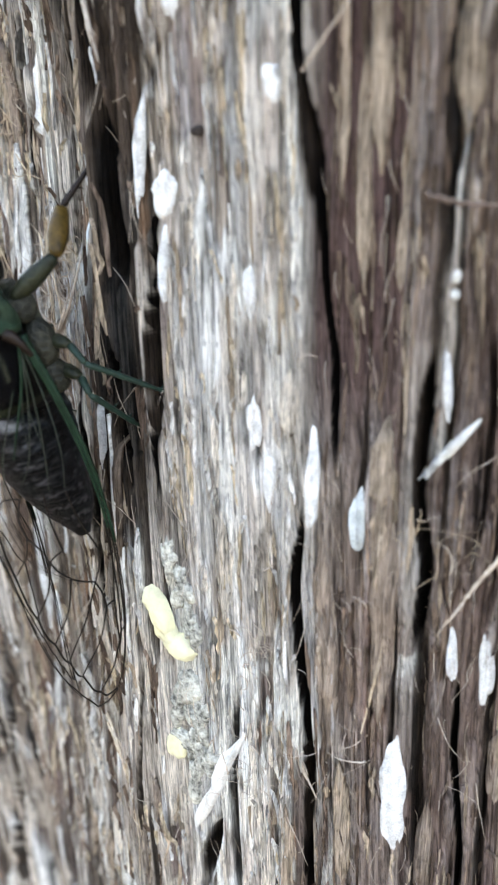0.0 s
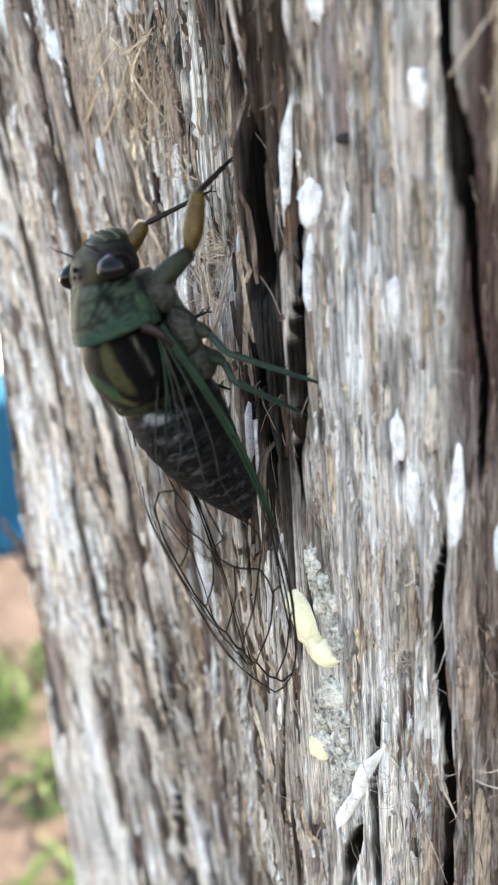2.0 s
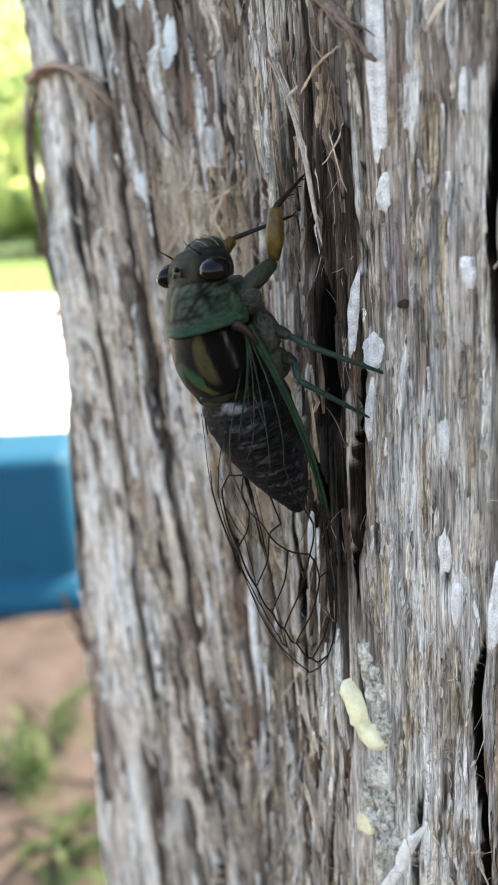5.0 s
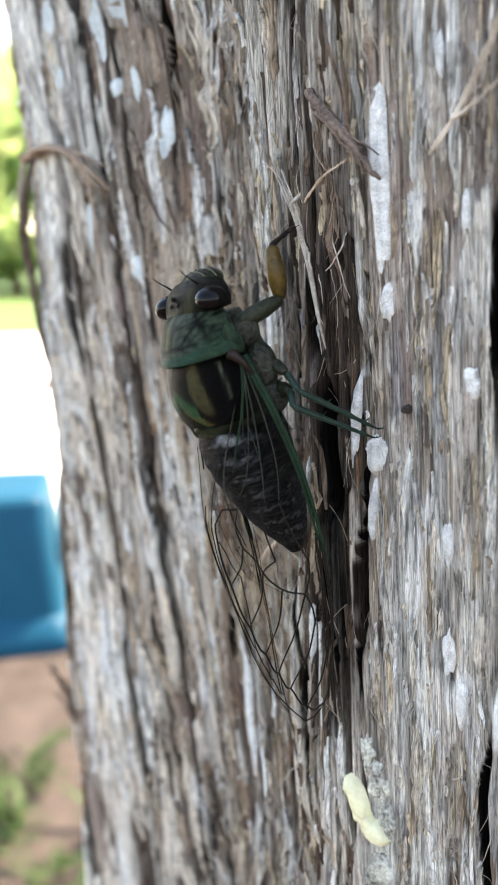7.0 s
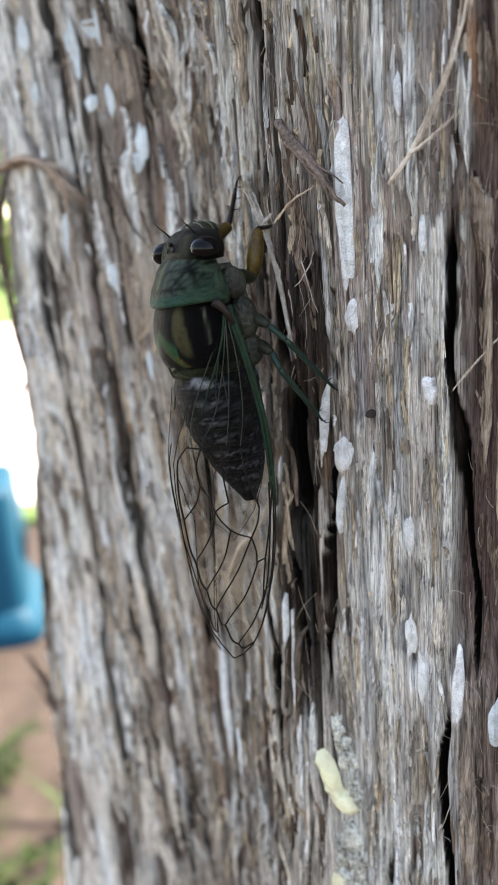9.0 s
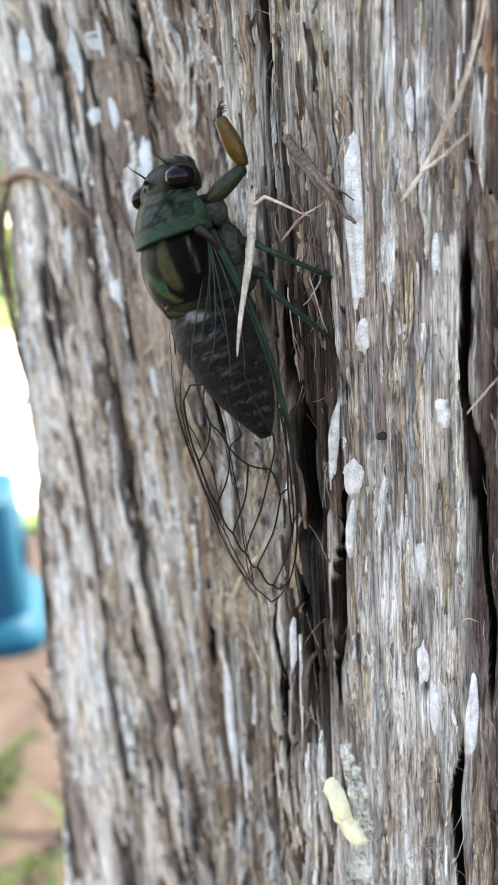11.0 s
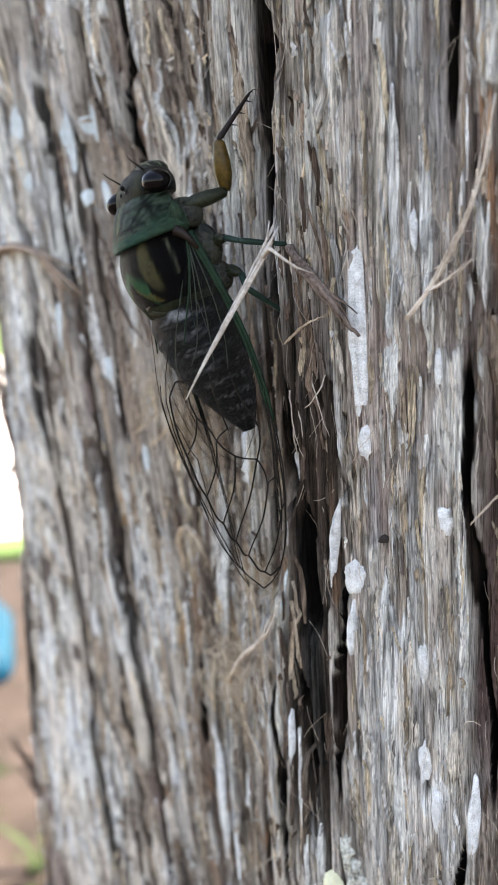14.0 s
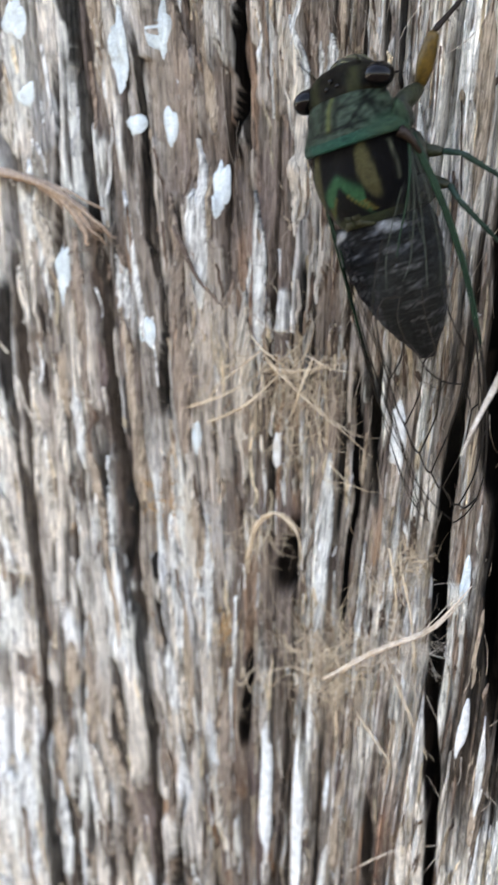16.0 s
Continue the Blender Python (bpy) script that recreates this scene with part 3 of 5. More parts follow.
patch("bark_knot", 30.5, -3.7, 1.0, 1.1, HOLE, "small dark knot in pale bark", "knot", thick=0.25, ragged=0.1)


def tube(bm, pts, r0, r1, sides=5):
    """A thin tapered tube through points."""
    rings = []
    for i, p in enumerate(pts):
        d = (pts[min(i + 1, len(pts) - 1)] - pts[max(i - 1, 0)])
        q = d.to_track_quat("Z", "Y") if d.length > 0 else Vector((0, 0, 1)).to_track_quat("Z", "Y")
        r = r0 + (r1 - r0) * i / (len(pts) - 1)
        rings.append([bm.verts.new(p + q @ Vector((math.cos(a) * r, math.sin(a) * r, 0))) for a in (2 * math.pi * k / sides for k in range(sides))])
    for a, b in zip(rings, rings[1:]):
        for k in range(sides):
            bm.faces.new((a[k], a[(k + 1) % sides], b[(k + 1) % sides], b[k]))
    bm.faces.new(rings[0][::-1])
    bm.faces.new(rings[-1])


def fibre(bm, ph, h, length, turn, lift, curl, r, g, n=8):
    """One fibre that starts on the bark and runs at turn degrees from straight up, rising lift mm from the bark."""
    pts = []
    base = relief(ph, h)
    x = y = 0.0
    a = radians(turn)
    for i in range(n):
        f = i / (n - 1)
        rr = radius(ph) + base + 0.1 + lift * math.sin(f * math.pi * 0.6) + g.normal() * 0.05
        p = radians(ph) + x / 130
        pts.append(Vector((-rr * math.sin(p), -rr * math.cos(p), h + y)) * MM)
        a += radians(curl) / n + g.normal() * 0.11
        x += math.sin(-a) * length / n * -1 * -1
        y += math.cos(a) * length / n
    tube(bm, pts, r * MM, r * 0.35 * MM, 4)


def tuft(ph, h, count, spread, length, turn, fan, lift, mat, label, curl=75, seed=0, r=0.16):
    bm, g = bmesh.new(), np.random.default_rng(seed)
    for k in range(int(count * 3.2)):
        back = length * 0.3 * g.random()
        a = radians(turn + g.normal() * fan * 0.6)
        fibre(bm, ph + g.normal() * spread * 0.5 + math.degrees(math.sin(a) * back / 130), h + g.normal() * spread * 1.3 - math.cos(a) * back, length * (0.35 + 0.9 * g.random()), math.degrees(a) + g.normal() * fan * 0.5, lift * g.random() ** 1.6, g.normal() * curl * 1.7, r * (0.2 + 0.7 * g.random() ** 3), g, 10)
    ob = part("bark_fibre_tuft", bm, mat)
    ob.matrix_world = TRUNK
    return tagged(ob, label, "bark fibres", "fibre tufts")


LOOSE = "loose tuft of dry straw-coloured bark fibres on the trunk"
tuft(53.0, 2.7, 44, 1.9, 13, 120, 60, 4.5, STRAW, LOOSE, seed=1)
tuft(52.2, 0.2, 24, 1.7, 10, 80, 60, 2.5, BROWN_STRAW, "brown matted bark fibres on the trunk", seed=21)
tuft(46.6, -37, 46, 2.4, 14, -70, 45, 3.8, STRAW, LOOSE, seed=2)
tuft(47.2, -41, 24, 1.8, 11, 170, 25, 2.5, STRAW, LOOSE, seed=22)
tuft(42.2, -31, 22, 1.2, 12, 90, 25, 4, GREY_STRAW, "grey frayed bark fibres bridging a fissure", seed=3)
tuft(54.0, -21, 14, 0.8, 9, 130, 18, 5, STRAW, LOOSE, curl=70, seed=4, r=0.16)
tuft(57.6, 4.7, 20, 2.0, 12, 160, 50, 4, STRAW, LOOSE, seed=5)
tuft(51.4, -2, 26, 2.5, 14, 170, 28, 3.5, STRAW, LOOSE, seed=6)
tuft(42.0, -17.8, 22, 1.0, 6, -60, 25, 3, STRAW, LOOSE, seed=7)
tuft(42.8, -21.5, 16, 1.5, 8, -40, 40, 3, GREY_STRAW, LOOSE, seed=8)
tuft(27.5, -56.5, 14, 1.6, 4, 20, 50, 1.2, GREY_STRAW, LOOSE, seed=9)
tuft(28.0, -72, 12, 2.5, 4, 10, 40, 1.0, GREY_STRAW, LOOSE, seed=10)
tuft(27.3, 28.5, 7, 1.2, 8, 30, 40, 1.8, GREY_STRAW, LOOSE, seed=11)
tuft(56.0, -39, 10, 1.2, 6, 180, 25, 1.5, ORANGE, "small orange-brown frayed bark scrap", curl=18, seed=12, r=0.2)
tuft(61, -20, 16, 1.5, 6, -80, 30, 1.2, ORANGE, "orange-brown bark scrap lying across pale strips", curl=18, seed=13, r=0.22)
tuft(58.2, 12, 10, 2, 12, 200, 25, 2.5, GREY_STRAW, LOOSE, seed=15)
tuft(55.5, -50, 12, 3, 10, 175, 20, 2, STRAW, LOOSE, seed=16)
tuft(34.6, 12, 9, 5, 8, 172, 12, 1.2, GREY_STRAW, LOOSE, curl=20, seed=17)
tuft(25.0, -66, 8, 6, 5, 190, 25, 1.2, GREY_STRAW, LOOSE, seed=18)
tuft(22.5, -45, 8, 6, 5, 20, 30, 1.2, GREY_STRAW, LOOSE, seed=19)
tuft(18.5, -43, 4, 3, 7, 30, 20, 1.5, STRAW, LOOSE, seed=20)

def strand(way, off, r0, r1, mat, label, name="bark_strand", plies=3, seed=0, flat=1.0):
    """A frayed strand of fibres through points of angle and height, off mm over the smooth trunk (one number or one a point)."""
    g = np.random.default_rng(seed)
    offs = off if isinstance(off, tuple) else (off,) * len(way)
    rows = [(p, h, o, 0, 0) for (p, h), o in zip(way, offs)]
    if len(rows) == 2:
        rows.insert(1, tuple((a + b) / 2 for a, b in zip(*rows)))
    fine = dense5(rows, 22)
    ob = None
    for k in range(plies * 3 if plies > 1 else 1):
        a0, turn, out = g.random() * 6.28, g.normal() * 0.16, r0 * (0.9 * g.random() ** 0.5 if k else 0.0)
        lo, hi = (0, 22) if k == 0 else (int(g.integers(0, 7)), int(g.integers(13, 23)))
        stray = g.normal(size=2) * r0 * (2.2 if g.random() < 0.25 else 0.5)
        bm, pts = bmesh.new(), []
        for i in range(lo, hi):
            p, h, o, _, _ = fine[i]
            f = ((i - lo) / (hi - lo)) ** 3
            a = a0 + i * turn
            r = radius(p) + o + out * math.sin(a) * flat + stray[0] * f + 0.05 * r0 * g.normal()
            q = radians(p) + (out * math.cos(a) + stray[1] * f + 0.06 * r0 * g.normal()) / 130
            pts.append(Vector((-r * math.sin(q), -r * math.cos(q), h + 0.1 * g.normal())) * MM)
        thin = 0.55 if k == 0 else 0.14 + 0.22 * g.random()
        tube(bm, pts, r0 * thin * MM, min(r0, r1) * thin * 0.6 * MM, 6 if k == 0 else 5)
        if ob is None:
            ob = part(name, bm, mat)
            ob.matrix_world = TRUNK
            tagged(ob, label, "bark strand", "loose strands")
        else:
            part("fibre", bm, mat, ob)
    return ob


def dense5(sections, n):
    """Points on a smooth curve through the given ones."""
    v = np.array(sections, float)
    t = np.linspace(0, len(v) - 1, n)
    i = np.clip(np.floor(t).astype(int), 0, len(v) - 2)
    f = (t - i)[:, None]
    d = np.gradient(v, axis=0)
    return ((2 * f**3 - 3 * f**2 + 1) * v[i] + (f**3 - 2 * f**2 + f) * d[i] + (3 * f**2 - 2 * f**3) * v[i + 1] + (f**3 - f**2) * d[i + 1]).tolist()


DRY = "dry straw-coloured strand of bark lifting off the trunk"
strand([(28.9, 22.6), (27.2, 28.0), (25.8, 35.5), (25.2, 44)], 2.5, 0.35, 0.25, GREY_STRAW, "flat grey strip of bark leaning over a fissure", seed=1)
strand([(27.9, 25.5), (27.0, 26.8), (25.6, 29.5)], 2.8, 0.3, 0.15, GREY_STRAW, DRY, seed=2)
strand([(36.3, 29.7), (34.0, 25.5), (31.8, 20.4)], 1.9, 1.0, 0.6, BROWN_SCRAP, "curled dark brown scrap of bark lying over lichen", plies=6, seed=3, flat=0.3)
strand([(36.9, 18.0), (34.7, 21.1), (33.3, 22.4)], 2.0, 0.2, 0.1, STRAW, DRY, plies=2, seed=4)
strand([(16.6, -38.5), (17.6, -42.4), (18.4, -46), (19.0, -49)], 2.5, 0.3, 0.14, GREY_STRAW, DRY, seed=5)
strand([(25.9, -64.1), (25.0, -69.2), (24.1, -74.1)], 1.2, 0.45, 0.2, GREY_STRAW, "grey splinter leaning in a dark fissure", plies=2, seed=6)
strand([(25.8, -76.5), (25.0, -80.6), (24.5, -83.5)], 1.2, 0.15, 0.06, GREY_STRAW, DRY, plies=1, seed=7)
strand([(38.8, -77.4), (36.6, -79.9), (34.9, -86.8), (33.9, -98)], 2.0, 0.45, 0.35, STRAW, "long orange-brown bark strand hanging on the trunk", seed=8)
strand([(43.6, -71.0), (40.1, -61.4), (36.6, -54.4)], 1.5, 0.14, 0.55, GREY_STRAW, "pale grey strand lying across a fissure", plies=2, seed=9)
strand([(47.0, -40), (43.0, -30.4), (40.2, -24.9), (38.1, -16.9)], (2, 3, 3, 2), 0.5, 0.35, GREY_STRAW, "twisted bark strand bridging a dark fissure", plies=5, seed=10)
strand([(58.5, -6.2), (55.5, -1.9), (53.4, 3.6)], (1, 2.5, 2), 0.3, 0.2, STRAW, DRY, seed=11)
strand([(54.4, -26), (53.5, -19.6), (52.0, -16.5), (50.4, -18.5), (50.0, -24)], (2, 4, 4.5, 3.5, 1.5), 0.45, 0.25, STRAW, "curled bark strand arching over a hollow", plies=5, seed=12)
strand([(76.0, 25.0), (72.5, 26.8), (69.4, 25.4), (67.0, 21.1), (66.4, 18)], (3.4, 4, 3.5, 2.6, 0.6), 1.7, 1.0, BROWN_STRAW, "thick twisted strap of bark curling across the trunk", plies=6, seed=13)
strand([(68.8, 15.8), (67.0, 17.3), (65.4, 18.6)], 1.6, 0.28, 0.12, BROWN_SCRAP, "thin dark twig caught in the bark", plies=1, seed=14)
strand([(61.5, 22.2), (59.9, 15.4), (58.1, 11.4)], 1.2, 0.4, 0.25, BROWN_SCRAP, "dark frayed bark strand", plies=3, seed=15)
strand([(25.5, 1.2), (24.5, 4.3), (23.2, 8.0)], 2.0, 0.12, 0.28, GREY_STRAW, DRY, plies=2, seed=16)
for n, way in enumerate((((55.2, 6.1), (56.9, 1.1), (58.3, -2.7)), ((55.0, 5.4), (52.4, 4.5), (48.4, 7.2)), ((54.7, 4.7), (50.7, 1.1), (45.5, -4.3)), ((59.8, -4.3), (56.4, -0.4), (54.8, 3.3)), ((51.3, 6.8), (51.3, 2.4), (52.4, -3.3)), ((56, 8), (53.5, 6), (50, 2)))):
    strand(list(way), (1.2, 4, 2.0), 0.28, 0.12, STRAW, DRY, plies=2, seed=30 + n)
for n, way in enumerate((((42.4, -19.0), (41.1, -27.2), (39.8, -41.6)), ((42.1, -33.5), (39.7, -41.4), (38.9, -43.9)), ((44.1, -42.2), (41.6, -46.8), (41.0, -48.8)), ((43.5, -16), (42.5, -24), (42.8, -34)))):
    strand(list(way), 2.0, 0.22, 0.1, STRAW, DRY, plies=2, seed=40 + n)
strand([(21.1, -39.2), (20.4, -37.8), (19.6, -36.8)], 1.5, 0.16, 0.08, GREY_STRAW, DRY, plies=1, seed=50)
strand([(22.1, -63.0), (21.7, -57.1), (21.3, -51)], 1.5, 0.22, 0.1, STRAW, DRY, plies=2, seed=51)
strand([(20.8, -8.0), (19.3, -8.7), (17.0, -9.0)], 2.0, 0.5, 0.4, BROWN_SCRAP, "dark stub of a dead twig on the trunk", name="twig_stub", plies=1, seed=52)
strand([(78, 30), (78.4, 20), (78.2, 11), (78.4, -1), (78.2, -14), (77.5, -27)], (-2.5, 2.4, 4.2, 3.2, 1.2, -3.5), 0.9, 0.6, BROWN_SCRAP, "loose shred of dark bark hanging beside the trunk", plies=5, seed=53)
strand([(78, 34), (79, 24), (79, 15), (78.6, 5)], (-2.5, 2.8, 3.6, -2), 0.6, 0.3, GREY_STRAW, "loose grey shred of bark hanging beside the trunk", plies=4, seed=54)
for n, (p0, h0, tall_) in enumerate(((77.6, 52, 16), (78.6, -2, 15), (77.8, -18, 12), (78.4, 62, 12))):
    strand([(p0, h0), (p0 + 0.9, h0 - tall_ * 0.3), (p0 + 1.2, h0 - tall_ * 0.6), (p0 + 0.3, h0 - tall_)], (-1.5, 2.0, 2.6, -1.0), 0.55, 0.2, BROWN_SCRAP, "loose shred of dark bark hanging beside the trunk", plies=3, seed=60 + n)
strand([(78.5, -114), (79.6, -108.6), (80, -100.8), (80.2, -92)], (-1, 1.2, 4.8, 9.0), 2.2, 0.6, BROWN_SCRAP, "dark splinter of bark jutting from the trunk", plies=4, seed=55)

bm, g = bmesh.new(), np.random.default_rng(33)
for _ in range(1500):
    ph = g.uniform(16, 80)
    fibre(bm, ph, g.uniform(-120, 62), g.uniform(2, 9), g.normal() * 16 + (180 if g.random() < 0.4 else 0), g.random() ** 2 * 1.6, g.normal() * 25, g.uniform(0.025, 0.065), g, 6)
tagged(part("fibre_fuzz", bm, GREY_STRAW, trunk), kind="stuff")


def bark_strip(ph, h, wide, tall, lean, lift, seed, parent=trunk, thick=0.45):
    """A split slab of bark, fast on the trunk at one end and lifting at the other."""
    g = np.random.default_rng(seed)
    nu, nv = 5, 14
    u, v = np.meshgrid(np.linspace(-1, 1, nu), np.linspace(0, 1, nv))
    taper = np.clip(np.minimum(v * 5, (1 - v) * 4), 0.12, 1) * (1 + 0.25 * (smooth_noise(v * 6 + seed, u * 0, 21) - 0.5))
    P = ph + np.degrees(-u * wide / 2 * taper / 130) + lean * v
    H = h + v * tall + 0.12 * wide * g.normal(size=u.shape)
    z, c = bark(P, H)
    base = np.median(z, axis=1, keepdims=True)
    thick = thick * (0.55 if 25.6 < ph < 33.2 else 1.0)
    top = base * 0.6 + np.maximum(z, base) * 0.4 + thick * (1 - 0.5 * u ** 2) + lift * v ** 2.2 + 0.12 * g.normal(size=u.shape)
    bm = bmesh.new()
    lay = bm.verts.layers.float_color.new("Col")
    # strips on the cleft's flank take darker tones, shade included in the colour
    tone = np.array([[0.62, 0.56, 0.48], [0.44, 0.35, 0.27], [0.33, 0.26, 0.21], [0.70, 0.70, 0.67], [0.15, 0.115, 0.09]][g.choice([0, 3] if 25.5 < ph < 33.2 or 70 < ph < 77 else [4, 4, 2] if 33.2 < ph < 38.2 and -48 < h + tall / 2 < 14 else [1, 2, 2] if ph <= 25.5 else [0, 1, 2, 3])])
    uvl = bm.loops.layers.uv.new("UVMap")
    grid_ = []
    for up in (1, 0):
        rows = []
        for j in range(nv):
            row = []
            for i in range(nu):
                r = radius(P[j, i]) + (top[j, i] if up else top[j, i] - thick - 0.2)
                a = radians(P[j, i])
                x = bm.verts.new(Vector((-r * math.sin(a), -r * math.cos(a), H[j, i])) * MM)
                x[lay] = (*(tone * (0.8 + 0.4 * g.random())), 1)
                row.append(x)
            rows.append(row)
        grid_.append(rows)
    for k, rows in enumerate(grid_):
        for j in range(nv - 1):
            for i in range(nu - 1):
                f = (rows[j][i], rows[j][i + 1], rows[j + 1][i + 1], rows[j + 1][i])
                bm.faces.new(f if k == 0 else f[::-1])
    a, b = grid_
    rim = [(j, 0) for j in range(nv)] + [(nv - 1, i) for i in range(1, nu)] + [(j, nu - 1) for j in range(nv - 2, -1, -1)] + [(0, i) for i in range(nu - 2, 0, -1)]
    for (j, i), (jj, ii) in zip(rim, rim[1:] + rim[:1]):
        bm.faces.new((a[j][i], a[jj][ii], b[jj][ii], b[j][i]))
    for f in bm.faces:
        for lp in f.loops:
            q = lp.vert.co
            lp[uvl].uv = (math.atan2(-q.x, -q.y) * 0.13, q.z)
    bmesh.ops.recalc_face_normals(bm, faces=bm.faces)
    return part("bark_strip", bm, BARK, parent)


def clear_of_cracks(ph, h, wide, tall, lean, gap=0.5):
    if any(abs(ph + lean * 0.5 - p) < math.degrees((wide + w) / 270) and h < q + t * 0.5 and q - t * 0.5 < h + tall for p, q, w, t in CRUSTS):
        return False
    return not any(ch[0] < h + tall and h < ch[-1] and abs(ph + lean * 0.5 - np.interp(h + tall / 2, ch, cp)) < math.degrees((width + wide) / 260) + gap for width, _, _, cp, ch in CRACKS)


g, made = np.random.default_rng(91), 0
while made < 290:
    ph, h, wide, tall, lean = g.uniform(15, 80), g.uniform(-125, 60), g.uniform(0.6, 2.4), g.uniform(7, 30), g.normal() * 0.3
    lean += tall * float(np.interp(ph, LEAN_P, LEAN))
    lift = max(0.0, g.normal() * 0.7)
    if 25.6 < ph < 33.2 and g.random() < 0.6:
        continue
    if clear_of_cracks(ph, h, wide, tall, lean) and not 37.6 < ph < 41.6 and not (33.4 < ph < 38 and -48 < h < 14 and made % 3):
        bark_strip(ph, h, wide, tall, lean, lift, made)
        made += 1

# slivers and crumbs too small to tell apart
g = np.random.default_rng(92)
co, faces, tint = [], [], []
TONES = np.array([[0.66, 0.60, 0.52], [0.50, 0.40, 0.30], [0.30, 0.22, 0.17], [0.74, 0.73, 0.70], [0.16, 0.115, 0.09], [0.70, 0.58, 0.42]])
while len(faces) < 2600 * 10:
    ph, h, wide, tall, lean = g.uniform(15, 80), g.uniform(-120, 60), g.uniform(0.15, 0.8), g.uniform(1.5, 11), g.normal() * 0.2
    lean += tall * float(np.interp(ph, LEAN_P, LEAN))
    if not clear_of_cracks(ph, h, wide, tall, lean, 0.1) or (ph > 56 and g.random() < 0.6):
        continue
    floor_z = [relief(ph + lean * f, h + tall * f) for f in (0, 0.25, 0.5, 0.75, 1)]
    if max(floor_z) - min(floor_z) > 2.2:
        continue
    # slivers on that flank are darkened likewise, bark brown plus painted shade
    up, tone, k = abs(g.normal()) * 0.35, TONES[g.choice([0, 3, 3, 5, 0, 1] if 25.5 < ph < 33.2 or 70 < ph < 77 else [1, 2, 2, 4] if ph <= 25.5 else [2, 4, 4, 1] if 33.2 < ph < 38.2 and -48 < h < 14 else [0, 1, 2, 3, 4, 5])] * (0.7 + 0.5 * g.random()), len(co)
    for j in range(6):
        f = j / 5
        half = 0.5 * wide * (1 - abs(2 * f - 1) ** 2.5) + 0.03
        p, hh = ph + lean * f + 0.03 * g.normal(), h + tall * f
        base = radius(p) + 0.5 * (relief(p, hh) + np.interp(f, (0, 0.25, 0.5, 0.75, 1), floor_z)) + up * f
        for x, dz in ((-half, -0.25), (g.normal() * 0.1, 0.12 + 0.22 * g.random()), (half, -0.25)):
            q = radians(p) - x / 130
            co.append((-(base + dz) * math.sin(q) * MM, -(base + dz) * math.cos(q) * MM, hh * MM))
            tint.append((*(tone * (0.85 + 0.3 * g.random())), 1))
    for j in range(5):
        for i in range(2):
            m_ = k + j * 3 + i
            faces.append((m_, m_ + 1, m_ + 4, m_ + 3))
me = bpy.data.meshes.new("bark_crumble")
me.from_pydata(co, [], faces)
me.color_attributes.new("Col", "FLOAT_COLOR", "POINT").data.foreach_set("color", np.array(tint).ravel())
flat = np.array([(math.atan2(-x, -y) * 0.13, z) for x, y, z in co])
me.uv_layers.new(name="UVMap").data.foreach_set("uv", flat[np.array(faces).ravel()].ravel())
me.materials.append(BARK)
crumble = new("bark_crumble", me)
crumble.parent = trunk
tagged(crumble, kind="stuff")

# ---- cicada ----
BASIS = Matrix(((math.cos(radians(46)), 0, -math.sin(radians(46)), 0), (-math.sin(radians(46)), 0, -math.cos(radians(46)), 0), (0, 1, 0, 0), (0, 0, 0, 1)))


def cicada_pose(ph, r, h, yaw, pitch, roll):
    """The cicada's pose from its place over the trunk (degrees, mm, mm) and its turns."""
    at = Matrix.Translation(Vector((-r * math.sin(radians(ph)), -r * math.cos(radians(ph)), h)) * MM)
    turn = Matrix.Rotation(radians(yaw), 4, "Z") @ Matrix.Rotation(radians(pitch), 4, "X") @ Matrix.Rotation(radians(roll), 4, "Y")
    return TRUNK @ at @ BASIS @ turn


cicada = empty("cicada", cicada_pose(37, 141, -17, 7, 12, 4))
tagged(cicada, "green and black cicada with clear veined wings climbing bark", "insect")


def loft(sections, n=28, paint=None, close=True):
    """A closed body through elliptical sections (y, centre z, half width, height above, depth below), in mm."""
    bm = bmesh.new()
    lay = bm.verts.layers.float_color.new("Col")
    rings = []
    for y, cz, rx, up, down in sections:
        ring = []
        for k in range(n):
            a = 2 * math.pi * k / n
            x, z = rx * math.cos(a), (up if math.sin(a) > 0 else down) * math.sin(a)
            v = bm.verts.new(Vector((x, y, cz + z)) * MM)
            v[lay] = (*(paint(x, y, cz + z) if paint else (0.03, 0.05, 0.03)), 1)
            ring.append(v)
        rings.append(ring)
    for a, b in zip(rings, rings[1:]):
        for k in range(n):
            bm.faces.new((a[k], a[(k + 1) % n], b[(k + 1) % n], b[k]))
    bm.faces.new(rings[0])
    bm.faces.new(rings[-1][::-1])
    bmesh.ops.recalc_face_normals(bm, faces=bm.faces)
    return bm


def dense(sections, n):
    """Smoothly more sections between the given ones."""
    s = np.array(sections, float)
    t = np.linspace(0, len(s) - 1, n)
    i = np.clip(np.floor(t).astype(int), 0, len(s) - 2)
    f = (t - i)[:, None]
    d = np.gradient(s, axis=0)
    h00, h10, h01, h11 = 2 * f**3 - 3 * f**2 + 1, f**3 - 2 * f**2 + f, -2 * f**3 + 3 * f**2, f**3 - f**2
    return (h00 * s[i] + h10 * d[i] + h01 * s[i + 1] + h11 * d[i + 1]).tolist()


BLACK_C = (0.0012, 0.0012, 0.0014)


def blend(a, b, f):
    f = min(max(f, 0), 1)
    return tuple(p + (q - p) * f for p, q in zip(a, b))


